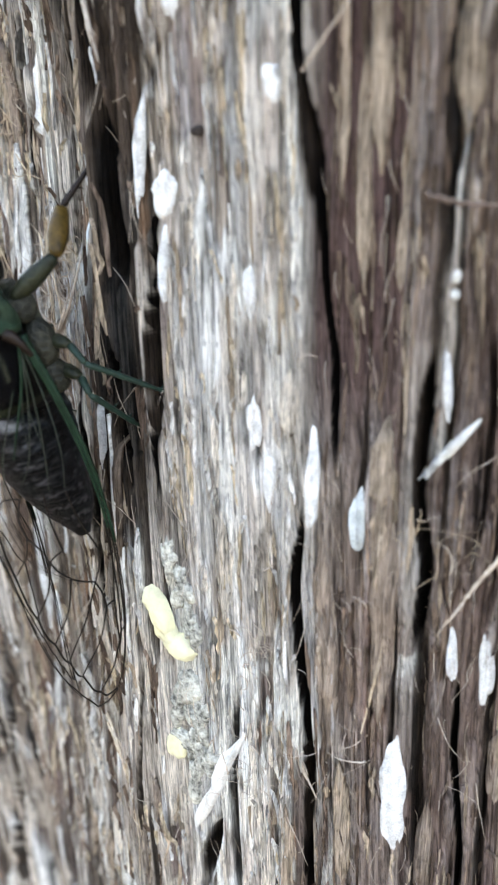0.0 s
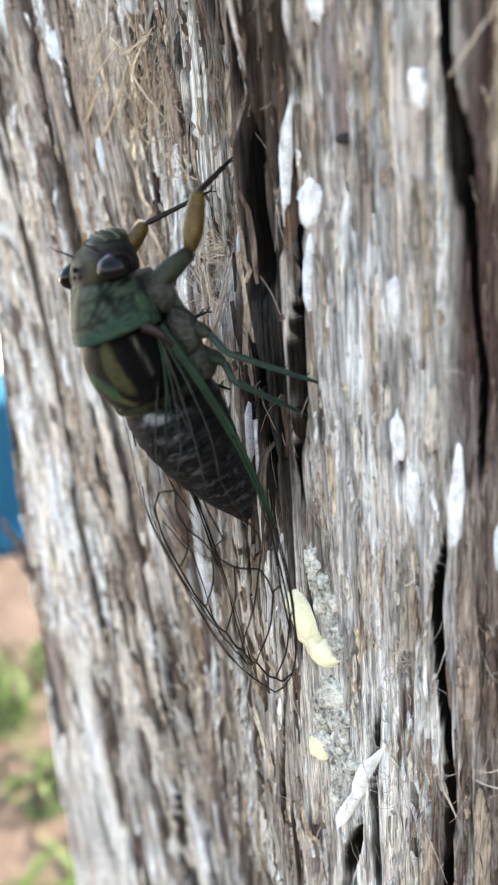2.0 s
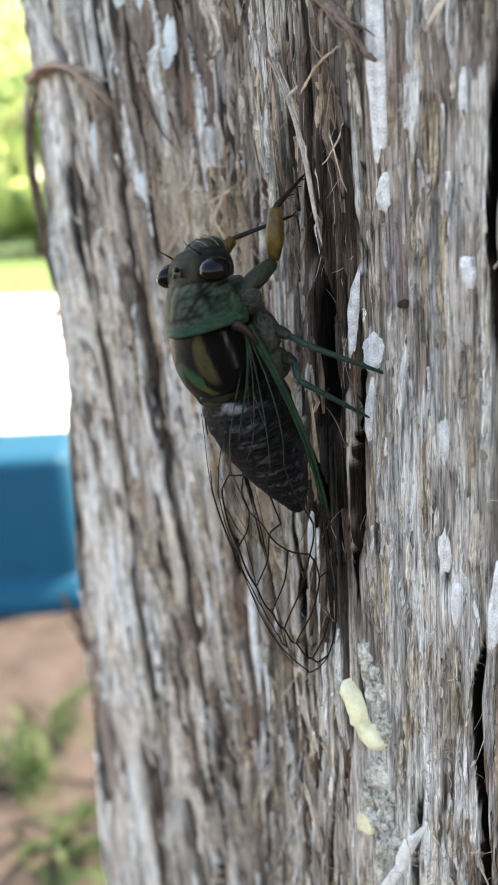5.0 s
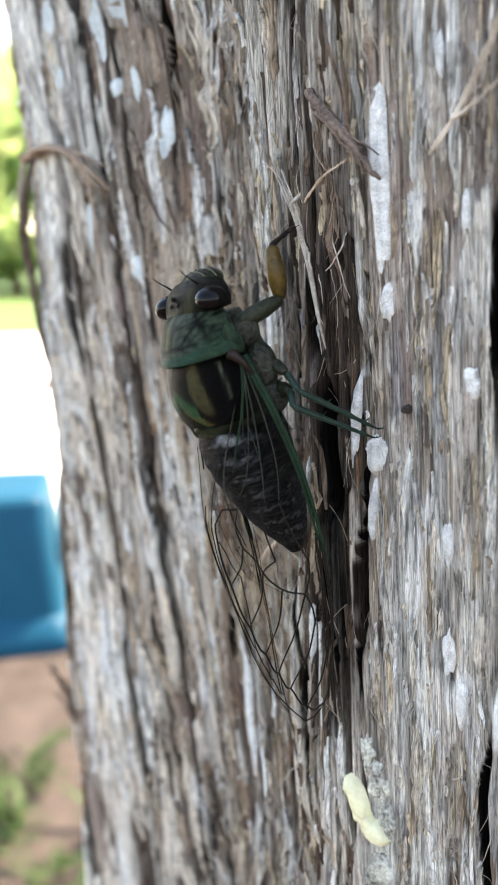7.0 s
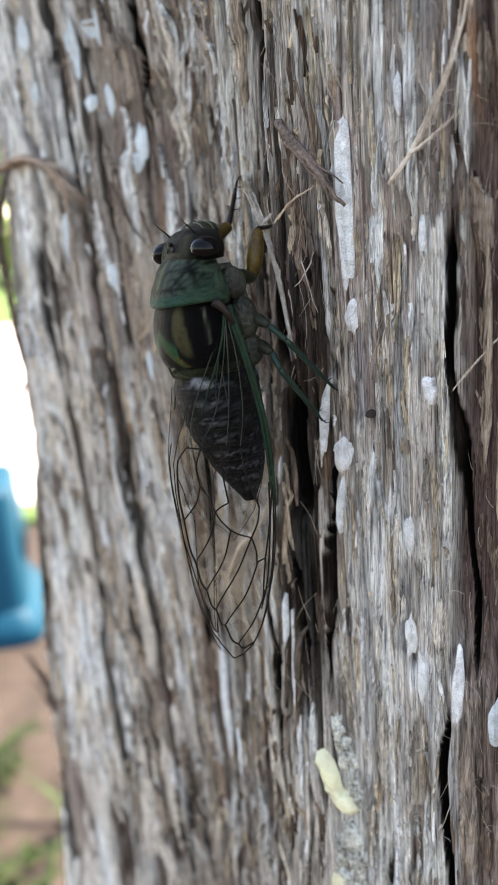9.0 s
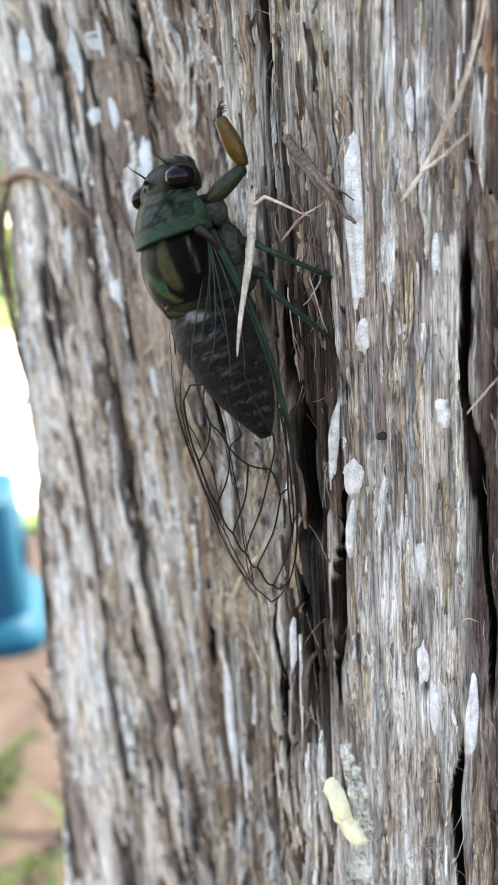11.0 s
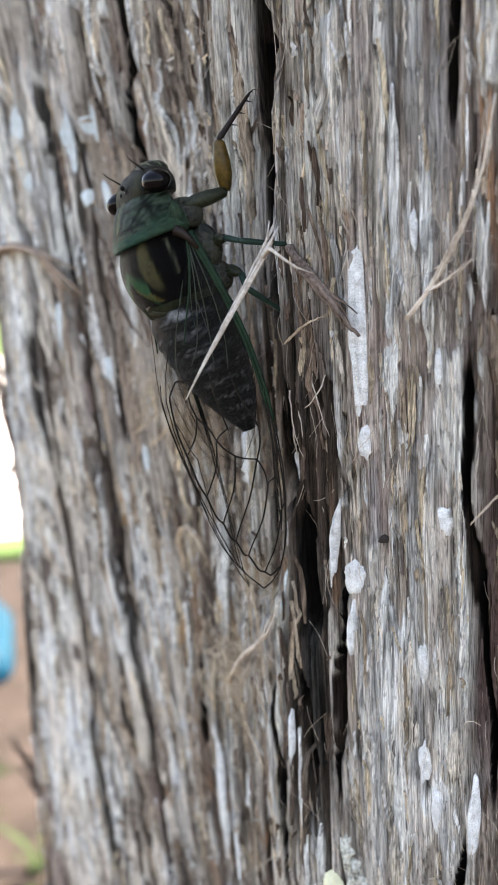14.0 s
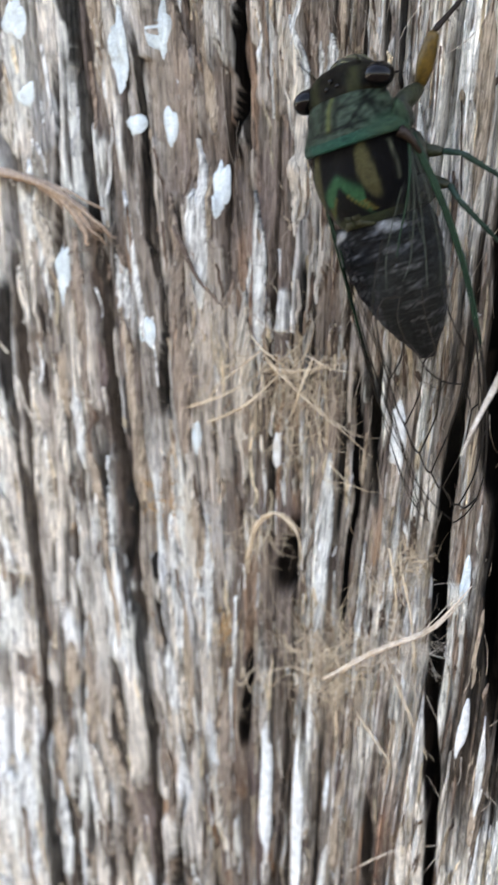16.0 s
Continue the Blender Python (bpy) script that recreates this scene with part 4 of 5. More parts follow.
def paint_head(x, y, z):
    c = blend((0.008, 0.007, 0.004), (0.0010, 0.0010, 0.0010), 0.55 + 1.2 * noise.noise(Vector((x * 1.6, y * 1.6, 7.0))))
    return blend(c, (0.035, 0.04, 0.016), 0.8 * math.exp(-((abs(x) - 2.6) / 0.5) ** 2) * (z > 2))


def paint_pronotum(x, y, z):
    n = noise.noise(Vector((x * 1.3, y * 1.5, 3.0))) + 0.6 * noise.noise(Vector((x * 3.4, y * 3.4, 5.0)))
    c = blend((0.040, 0.062, 0.044), (0.005, 0.008, 0.006), 0.36 + 1.2 * n)
    for sx in (-1, 1):
        c = blend(c, BLACK_C, 0.9 * math.exp(-((sx * x - 1.9 - 0.75 * (y - 6.5)) / 0.26) ** 2) * (y > 6.8))
        c = blend(c, BLACK_C, 0.8 * math.exp(-((sx * x - 4.4 + 0.5 * (y - 8.0)) / 0.24) ** 2) * (y > 6.8))
    c = blend(c, (0.085, 0.095, 0.03), 0.85 * math.exp(-(x / 0.26) ** 2) * (y > 6.9))
    c = blend(c, BLACK_C, 0.75 * math.exp(-((abs(x) - 0.8) / 0.35) ** 2) * (y > 6.6))
    c = blend(c, BLACK_C, 0.7 * math.exp(-((y - 7.0) / 0.16) ** 2) * (abs(x) < 4))
    return blend(c, (0.016, 0.055, 0.030), 0.6 * min(max((7.5 - y) / 1.2, 0), 1) * min(max((abs(x) - 3.3) / 1.6, 0), 1))


def paint_meso(x, y, z):
    ax = abs(x)

    def spot(cx_, cy_, rx, ry):
        return math.exp(-((((ax - cx_) / rx) ** 2 + ((y - cy_) / ry) ** 2) ** 5))
    c = BLACK_C
    c = blend(c, (0.050, 0.046, 0.020), spot(3.2 - 0.12 * (y - 2.0), 2.3, 0.8, 3.0))
    c = blend(c, (0.016, 0.068, 0.030), math.exp(-((y - 2.1 + 1.15 * ax) / (0.6 + 0.36 * ax)) ** 4) * (ax < 2.5))
    c = blend(c, (0.090, 0.078, 0.020), math.exp(-((y - 1.2 + 1.25 * ax) / 0.18) ** 2) * (0.5 < ax < 2.3))
    c = blend(c, (0.085, 0.070, 0.020), math.exp(-((ax - 2.2 - 0.5 * (-0.7 - y)) / 0.22) ** 2) * (-1.9 < y < -0.5))
    c = blend(c, (0.075, 0.080, 0.055), math.exp(-((z - 3.3) / 0.12) ** 2) * (ax > 4.0) * (0.4 < y < 4.6))
    return blend(c, (0.026, 0.032, 0.016), 0.8 * (y < -2.2))


def paint_abdomen(y0, y1):
    def fn(x, y, z):
        f = (y - y0) / (y1 - y0)
        dust = noise.noise(Vector((x * 2.3, y * 3.1, z * 2.3)))
        c = blend((0.0014, 0.0016, 0.0021), (0.010, 0.0115, 0.014), 0.45 + 1.2 * dust)
        c = blend(c, (0.110, 0.120, 0.135), max(0, 0.95 * math.exp(-((f - 0.66) / 0.24) ** 2) * (0.15 + 2.0 * dust) * math.exp(-((abs(x) - 3.2) / 2.4) ** 2)))
        if y0 == -3.2:
            c = blend(c, (0.34, 0.36, 0.38), math.exp(-((((abs(x) - 3.3) / 1.2) ** 2 + ((y + 3.9 + 0.25 * (abs(x) - 3.3)) / 0.55) ** 2) ** 2)) * (0.7 + 0.5 * dust))
        return blend(c, (0.010, 0.010, 0.010), 0.6) if z < -2.5 else c
    return fn


HEAD = dense([(13.3, 0.5, 1.6, 0.8, 1.2), (13.1, 0.6, 2.6, 1.3, 2.2), (12.7, 0.7, 3.5, 1.7, 3.0), (12.1, 0.8, 4.3, 2.1, 3.6), (11.3, 0.9, 4.9, 2.4, 3.8), (10.4, 1.0, 5.1, 2.6, 3.8), (9.6, 1.0, 4.8, 2.7, 3.6)], 34)
head = part("head", loft(HEAD, 40, paint_head), CICADA, cicada, "dark olive head with ridged snout")


def ball(cx, cy, cz, rx, ry, rz, rz_deg=0.0, n=20):
    bm = bmesh.new()
    bmesh.ops.create_uvsphere(bm, u_segments=n, v_segments=n // 2 + 4, radius=1)
    bmesh.ops.transform(bm, verts=bm.verts, matrix=Matrix.Translation(Vector((cx, cy, cz)) * MM) @ Matrix.Rotation(radians(rz_deg), 4, "Z") @ Matrix.Diagonal((rx * MM, ry * MM, rz * MM, 1)))
    return bm


snout = part("snout", ball(0, 12.5, -0.9, 2.5, 1.5, 2.4), LEG_DARK, head, "bulging ridged snout")
for k in range(9):
    # ridges across the bulging snout, both sides
    e_ = radians(62 - 15 * k)
    for sx in (-1, 1):
        bm = bmesh.new()
        tube(bm, [Vector((sx * 2.52 * math.sin(a) * math.cos(e_), 12.5 + 1.53 * math.cos(a) * math.cos(e_), -0.9 + 2.42 * math.sin(e_))) * MM for a in np.radians((8, 25, 42, 60, 76))], 0.12 * MM, 0.07 * MM, 6)
        part("snout_ridge", bm, BONE if k % 2 else LEG_BROWN, snout)
for sx in (-1, 1):
    part("eye", ball(sx * 4.85, 10.95, 1.45, 1.55, 1.3, 1.75, sx * -18, 28), EYE_DARK, head, "glossy dark brown bulging eye")
    bm = bmesh.new()
    tube(bm, [Vector((sx * 3.0, 12.7, 1.4)) * MM, Vector((sx * 3.1, 13.4, 2.0)) * MM, Vector((sx * 3.2, 14.1, 2.7)) * MM, Vector((sx * 3.3, 14.8, 3.1)) * MM], 0.12 * MM, 0.03 * MM, 6)
    part("antenna", bm, LEG_DARK, head)
for x, y in ((0, 11.9), (-0.7, 11.2), (0.7, 11.2)):
    part("ocellus", ball(x, y, 3.2, 0.28, 0.28, 0.28, n=10), EYE_DARK, head)
PRO = dense([(10.5, 0.8, 4.1, 2.4, 1.4), (10.0, 0.9, 4.6, 3.1, 1.8), (9.2, 0.9, 4.9, 3.9, 2.0), (8.0, 0.9, 5.2, 4.6, 2.2), (7.0, 0.9, 5.7, 5.1, 2.2), (6.2, 0.9, 6.1, 5.35, 2.0), (5.8, 0.9, 6.0, 5.2, 1.8)], 60)
pronotum = part("pronotum", loft(PRO, 80, paint_pronotum), CICADA, cicada, "dark green grooved shield behind the head")
COLLAR = dense([(6.5, 0.8, 6.1, 5.25, 1.0), (6.2, 0.8, 6.3, 5.45, 1.2), (5.8, 0.8, 6.4, 5.55, 1.2), (5.3, 0.8, 6.4, 5.6, 1.1), (5.1, 0.8, 6.1, 5.35, 0.9)], 12)
collar = part("collar", loft(COLLAR, 44, lambda x, y, z: blend(blend((0.012, 0.060, 0.043), (0.026, 0.054, 0.034), (abs(x) - 2.5) / 2.5), (0.006, 0.024, 0.018), 0.9 * max(0, noise.noise(Vector((x * 1.9, y * 3.5, 2.0)))) + 0.5 * max(0, 0.6 - abs(y - 6.4)))), CICADA, cicada, "plain teal green collar band")
for sx in (-1, 1):
    part("collar_lobe", loft([(8.2, 0.9, 0.15, 0.2, 0.2), (7.6, 0.9, 0.55, 0.8, 0.5), (6.6, 0.8, 0.75, 1.3, 0.7), (5.6, 0.7, 0.7, 1.2, 0.7), (4.9, 0.6, 0.4, 0.7, 0.5), (4.6, 0.6, 0.1, 0.2, 0.2)], 20, lambda x, y, z: blend((0.034, 0.058, 0.036), (0.010, 0.022, 0.014), 0.4 + 1.3 * noise.noise(Vector((x * 2.4, y * 2.4, z * 2.4))))), CICADA, collar).matrix_basis = Matrix.Translation((sx * 5.75 * MM, 0, 0))
MESO = dense([(5.6, 0.9, 5.4, 4.6, 2.4), (3.8, 0.9, 5.9, 5.5, 2.6), (1.6, 0.9, 5.9, 5.9, 2.8), (-0.4, 0.9, 5.5, 5.7, 3.0), (-2.0, 0.8, 4.9, 5.2, 3.4), (-3.0, 0.8, 4.2, 4.8, 3.6), (-3.6, 0.7, 3.6, 4.2, 3.6)], 72)
meso = part("thorax", loft(MESO, 110, paint_meso), CICADA, cicada, "black thorax with olive and green markings")
bm = bmesh.new()
for sx in (-1, 1):
    tube(bm, [Vector((sx * 0.2, -2.3, 5.6)) * MM, Vector((sx * 1.2, -1.7, 5.45)) * MM, Vector((sx * 2.0, -1.2, 5.3)) * MM], 0.6 * MM, 0.25 * MM, 8)
    tube(bm, [Vector((sx * 0.2, -2.4, 5.55)) * MM, Vector((sx * 1.3, -3.0, 5.05)) * MM, Vector((sx * 2.2, -3.5, 4.3)) * MM], 0.6 * MM, 0.25 * MM, 8)
part("cross_ridge", bm, LEG_DARK, meso, "raised olive cross at the back of the thorax")
AB = [(-3.2, 0.5, 5.6, 4.6, 4.6), (-5.0, 0.4, 6.0, 4.9, 4.6), (-7.2, 0.3, 6.0, 4.9, 4.3), (-9.4, 0.1, 5.7, 4.6, 4.0), (-11.6, -0.1, 5.1, 4.1, 3.6), (-13.6, -0.4, 4.5, 3.6, 3.1),
      (-15.4, -0.7, 3.8, 3.0, 2.7), (-17.2, -1.0, 2.8, 2.3, 2.1), (-18.7, -1.2, 1.7, 1.5, 1.4), (-20.0, -1.3, 0.9, 0.8, 0.8)]
for k, (a, b) in enumerate(zip(AB, AB[1:])):
    a, b = np.array(a), np.array(b)
    mid = (a + b) / 2
    mid[2:] *= 1.02
    over = b + (b - a) * 0.12
    over[2:] *= 1.015
    part("abdomen_segment", loft(dense([tuple(a), tuple(mid), tuple(b * [1, 1, 1.03, 1.03, 1.03]), tuple(over)], 14), 60, paint_abdomen(a[0], b[0])), ABDOMEN, cicada, "dark grey abdomen ring with fine silvery hair" if k == 0 else "")
for sx in (-1, 1):
    part("thorax_side", ball(sx * 4.4, 2.4, -2.3, 1.3, 2.6, 1.7), SIDE_SHELL, cicada, "grey-green side of the thorax")
    part("thorax_side", ball(sx * 4.2, 6.6, -1.7, 1.2, 1.9, 1.6, sx * 12), SIDE_SHELL, cicada, "grey-green side of the thorax")
    part("thorax_side", ball(sx * 4.2, -1.4, -2.6, 1.2, 1.9, 1.6), SIDE_SHELL, cicada, "grey-green side of the thorax")
part("underside", loft(dense([(8.8, -2.2, 2.4, 1.5, 1.6), (6.0, -2.4, 3.8, 1.5, 2.4), (1.0, -2.6, 4.2, 1.5, 2.6), (-3.5, -2.4, 4.0, 1.5, 2.0)], 14), 26, lambda x, y, z: (0.06, 0.065, 0.05)), CICADA, cicada, "pale grey-green underside")


# wings: u from the root to the tip, v from the outer edge to the inner edge
def rail(pts, u):
    """A smooth curve through points, at u from 0 to 1 by length."""
    p = np.array(pts, float)
    d = np.r_[0, np.cumsum(np.linalg.norm(np.diff(p, axis=0), axis=1))]
    t = np.linspace(0, len(p) - 1, 200)
    q = np.array(dense(p.tolist(), 200))
    dd = np.r_[0, np.cumsum(np.linalg.norm(np.diff(q, axis=0), axis=1))]
    return np.array([np.interp(u * dd[-1], dd, q[:, k]) for k in range(3)])


FORE_OUT = [(6.4, 4.4, 0.6), (7.4, -2, 0.0), (8.0, -10, -0.5), (7.9, -18.5, -0.1), (7.6, -26, 1.3), (6.9, -31.5, 2.9), (6.0, -35.0, 4.2), (4.6, -37.2, 5.4), (2.6, -38.2, 6.6)]
FORE_IN = [(5.8, 3.0, 2.0), (4.4, -0.5, 3.6), (2.4, -5.2, 5.6), (0.8, -11, 8.2), (0.4, -15, 9.0), (0.3, -22, 9.2), (0.2, -29, 9.0), (0.9, -35, 8.2), (2.6, -38.2, 6.6)]
HIND_OUT = [(6.0, 2.0, 0.6), (7.0, -5, -0.6), (7.0, -12, -0.6), (5.8, -19, 1.2), (3.6, -23.5, 4.0)]
HIND_IN = [(5.2, 1.6, 2.0), (2.4, -5, 5.0), (1.2, -12, 6.8), (1.6, -19, 6.4), (3.6, -23.5, 4.0)]


def wing_at(out, inn, u, v, sx, belly=0.7):
    a, b = rail(out, u), rail(inn, u)
    p = a + (b - a) * v
    p = p + np.array([0.75, 0, 0.4]) * belly * math.sin(math.pi * min(max(v, 0), 1)) * math.sin(math.pi * min(u * 1.1, 1))
    if sx < 0:
        p = np.array([-p[0] + 3.0 * max(0, u - 0.45) ** 1.2 * 1.6, p[1], p[2] - 0.15])
    return Vector(p) * MM


def membrane_sheet(out, inn, sx, nu=40, nv=14, thick=0.03):
    bm = bmesh.new()
    for side in (0, 1):
        rows = [[bm.verts.new(wing_at(out, inn, i / nu, j / nv, sx) + Vector((thick * side * sx * MM, 0, thick * side * MM))) for j in range(nv + 1)] for i in range(nu + 1)]
        for i in range(nu):
            for j in range(nv):
                q = (rows[i][j], rows[i + 1][j], rows[i + 1][j + 1], rows[i][j + 1])
                bm.faces.new(q if side else q[::-1])
    bmesh.ops.remove_doubles(bm, verts=bm.verts, dist=1e-7)
    return bm


def vein(out, inn, sx, way, r0, r1, mat, parent, lift=0.03, n=22):
    t = np.linspace(0, len(way) - 1, n)
    w = np.array(dense([(*p, 0, 0, 0) for p in way], n)) if len(way) > 2 else np.array([[way[0][0] + (way[1][0] - way[0][0]) * k / (n - 1), way[0][1] + (way[1][1] - way[0][1]) * k / (n - 1)] for k in range(n)])
    pts = [wing_at(out, inn, min(max(u, 0), 1), min(max(v, 0), 1), sx) for u, v in w[:, :2]]
    bm = bmesh.new()
    tube(bm, pts, r0 * MM, r1 * MM, 6)
    return part("vein", bm, mat, parent)


FORE_VEINS_GREEN = [
    ([(0.0, 0.03), (0.15, 0.0), (0.35, 0.0), (0.52, 0.0)], 0.40, 0.16), ([(0.0, 0.20), (0.12, 0.07), (0.30, 0.04), (0.48, 0.03)], 0.28, 0.14),
    ([(0.0, 0.45), (0.10, 0.60), (0.20, 0.72), (0.27, 0.76)], 0.17, 0.08)]
FORE_VEINS_PALE = [
    ([(0.0, 0.30), (0.12, 0.22), (0.26, 0.24), (0.36, 0.30)], 0.09, 0.06), ([(0.0, 0.40), (0.14, 0.40), (0.26, 0.42), (0.36, 0.44)], 0.11, 0.06), ([(0.04, 0.45), (0.16, 0.52), (0.28, 0.60), (0.33, 0.68)], 0.10, 0.06),
    ([(0.04, 0.70), (0.12, 0.82), (0.24, 0.88), (0.34, 0.84)], 0.10, 0.06), ([(0.16, 0.52), (0.20, 0.47), (0.26, 0.42)], 0.07, 0.05), ([(0.10, 0.60), (0.18, 0.62), (0.25, 0.58)], 0.07, 0.05)]
FORE_VEINS_DARK = [
    ([(0.50, 0.0), (0.65, 0.0), (0.8, 0.02), (0.92, 0.06), (0.985, 0.3), (0.95, 0.7), (0.85, 0.93), (0.7, 0.96), (0.5, 0.97), (0.34, 0.97), (0.2, 0.97)], 0.09, 0.05),
    ([(0.46, 0.05), (0.60, 0.06), (0.74, 0.06), (0.80, 0.08)], 0.12, 0.07)]
# joints of the vein network, and the veins between them
JOINT = dict(a=(0.465, 0.72), b=(0.535, 0.60), c=(0.585, 0.46), d=(0.605, 0.25), e=(0.68, 0.19), f=(0.66, 0.10), g=(0.77, 0.08), k=(0.51, 0.46), l=(0.525, 0.16), s=(0.365, 0.71), r=(0.36, 0.50), o=(0.37, 0.30), n=(0.465, 0.02), t=(0.36, 0.86), w=(0.73, 0.02),
             p0=(0.90, 0.05), p1=(0.915, 0.36), p2=(0.86, 0.61), p3=(0.815, 0.72), p4=(0.76, 0.80), p5=(0.68, 0.88), p6=(0.56, 0.93), p7=(0.395, 0.93))
for run, bow in (("a b", -0.02), ("a s", 0.03), ("s t", 0.02), ("t p7", 0.0), ("b k", 0.02), ("k r", 0.01), ("b c", 0.02), ("c d", 0.03), ("d l", -0.02), ("l o", 0.02), ("d e", -0.02), ("e f", 0.03), ("f n", 0.0), ("f g", 0.01), ("g w", 0.02), ("w n", 0.0), ("a p6", -0.04), ("b p5", -0.05), ("c p4", -0.06), ("d p3", -0.05), ("e p2", -0.08), ("g p1", -0.05), ("w p0", -0.02)):
    p, q = (JOINT[w] for w in run.split())
    FORE_VEINS_DARK.append(([p, ((p[0] + q[0]) / 2, (p[1] + q[1]) / 2 + bow), q], 0.10, 0.085))
for k in range(7):
    p, q = JOINT["p%d" % k], JOINT["p%d" % (k + 1)]
    FORE_VEINS_DARK.append(([p, ((p[0] + q[0]) / 2 + 0.018, (p[1] + q[1]) / 2 + 0.012), q], 0.11, 0.10))
HIND_VEINS = [
    ([(0.0, 0.02), (0.3, 0.0), (0.6, 0.0), (0.95, 0.05), (0.97, 0.5), (0.85, 0.93), (0.5, 0.97)], 0.06, 0.03), ([(0.0, 0.45), (0.3, 0.45), (0.55, 0.45), (0.84, 0.5)], 0.05, 0.03),
    ([(0.88, 0.1), (0.86, 0.4), (0.78, 0.72), (0.55, 0.88)], 0.05, 0.03)]
for sx in (1, -1):
    fore = part("forewing", membrane_sheet(FORE_OUT, FORE_IN, sx), WING, cicada, "clear forewing with a network of dark veins")
    fore.visible_shadow = True
    fine = 1.0 if sx > 0 else 0.6
    for way, a, b in FORE_VEINS_GREEN:
        vein(FORE_OUT, FORE_IN, sx, way, a, b, GREEN_VEIN, fore)
    for way, a, b in FORE_VEINS_PALE if sx > 0 else ():
        vein(FORE_OUT, FORE_IN, sx, way, a * 0.8, b * 0.8, PALE_VEIN, fore)
    for way, a, b in FORE_VEINS_DARK if sx > 0 else FORE_VEINS_DARK[:2] + FORE_VEINS_DARK[2:25:3] + FORE_VEINS_DARK[-7:]:
        vein(FORE_OUT, FORE_IN, sx, way, a * fine * 1.05, b * fine * 1.05, DARK_VEIN, fore)
    hind = part("hindwing", membrane_sheet(HIND_OUT, HIND_IN, sx, 24, 10), WING, cicada, "short clear hindwing under the forewing")
    for way, a, b in HIND_VEINS[:2]:
        vein(HIND_OUT, HIND_IN, sx, way, a * 0.7, b * 0.7, DARK_VEIN, hind)
    bm = bmesh.new()
    tube(bm, [Vector((sx * 5.7, 5.0, 1.9)) * MM, Vector((sx * 6.1, 4.6, 1.7)) * MM, Vector((sx * 6.5, 3.7, 1.2)) * MM, Vector((sx * 6.8, 2.2, 0.7)) * MM], 0.75 * MM, 0.25 * MM, 10)
    part("wing_root", bm, LEG_BROWN, cicada, "brown knob at the wing's root")


def limb(length, stations, spines=0, claw=False):
    """A leg piece along +y from its joint. stations: (share of length, radius)."""
    bm = bmesh.new()
    n = 10
    rings = []
    for f, r in stations:
        rings.append([bm.verts.new(Vector((math.cos(a) * r * 0.85, f * length, math.sin(a) * r)) * MM) for a in (2 * math.pi * k / n for k in range(n))])
    for a, b in zip(rings, rings[1:]):
        for k in range(n):
            bm.faces.new((a[k], b[k], b[(k + 1) % n], a[(k + 1) % n]))
    bm.faces.new(rings[0])
    bm.faces.new(rings[-1][::-1])
    for k in range(spines):
        f = 0.35 + 0.5 * k / max(1, spines - 1)
        tube(bm, [Vector((0, f * length, -0.2)) * MM, Vector((0.2, (f + 0.05) * length, -0.9)) * MM], 0.12 * MM, 0.03 * MM, 5)
    if claw:
        for sx in (-1, 1):
            tube(bm, [Vector((0, length, 0)) * MM, Vector((sx * 0.3, length + 0.5, -0.1)) * MM, Vector((sx * 0.35, length + 0.8, -0.5)) * MM], 0.1 * MM, 0.03 * MM, 5)
    bmesh.ops.recalc_face_normals(bm, faces=bm.faces)
    return bm


def aim(a, b):
    """A pose at a whose +y looks at b."""
    a, b = Vector(a), Vector(b)
    return Matrix.Translation(a * MM) @ (b - a).to_track_quat("Y", "Z").to_matrix().to_4x4()


THICK = [(0, 0.35), (0.15, 0.62), (0.45, 0.85), (0.75, 0.72), (0.93, 0.5), (1, 0.3)]
FORE_FEMUR = [(0, 0.5), (0.10, 0.8), (0.35, 1.12), (0.6, 1.08), (0.85, 0.85), (0.95, 0.75), (1, 0.4)]
SLIM = [(0, 0.30), (0.1, 0.44), (0.5, 0.40), (0.9, 0.36), (1, 0.2)]
SHIN = [(0, 0.28), (0.08, 0.38), (0.4, 0.30), (0.62, 0.28), (0.66, 0.34), (0.70, 0.24), (0.9, 0.2), (1, 0.12)]


def leg(kind, root, l0, l1, l2, mats, labels, femur_shape, rows):
    """Coxa, femur and tibia with its foot. rows: (t, first joint, knee, foot) towards which the pieces point, in the cicada's mm."""
    made = [part(kind + "_" + n, bm, m, cicada, lab) for n, bm, m, lab in zip(
        ("coxa", "femur", "tibia"), (limb(l0, FORE_FEMUR if kind == "fore" else THICK), limb(l1, femur_shape, 2 if kind == "fore" else 0), limb(l2, SHIN, 3, True)), mats, labels)]
    keyed = []
    # a step every fifth of a second keeps the joints closed while the leg swings
    given, flat = [r[0] for r in rows], np.array([sum(r[1:], ()) for r in rows])
    for t in sorted(set(given) | {round(0.2 * k, 1) for k in range(81)}):
        q = [float(np.interp(t, given, flat[:, k])) for k in range(9)]
        hip, knee, foot = q[:3], q[3:6], q[6:]
        p = [Vector(root)]
        for aim_at, length in ((hip, l0), (knee, l1), (foot, l2)):
            p.append(p[-1] + (Vector(aim_at) - p[-1]).normalized() * length)
        keyed.append((t, *(aim(q, r) for q, r in zip(p, p[1:]))))
    for ob, m in zip(made, keyed[0][1:]):
        ob.matrix_basis = m
    return made, keyed


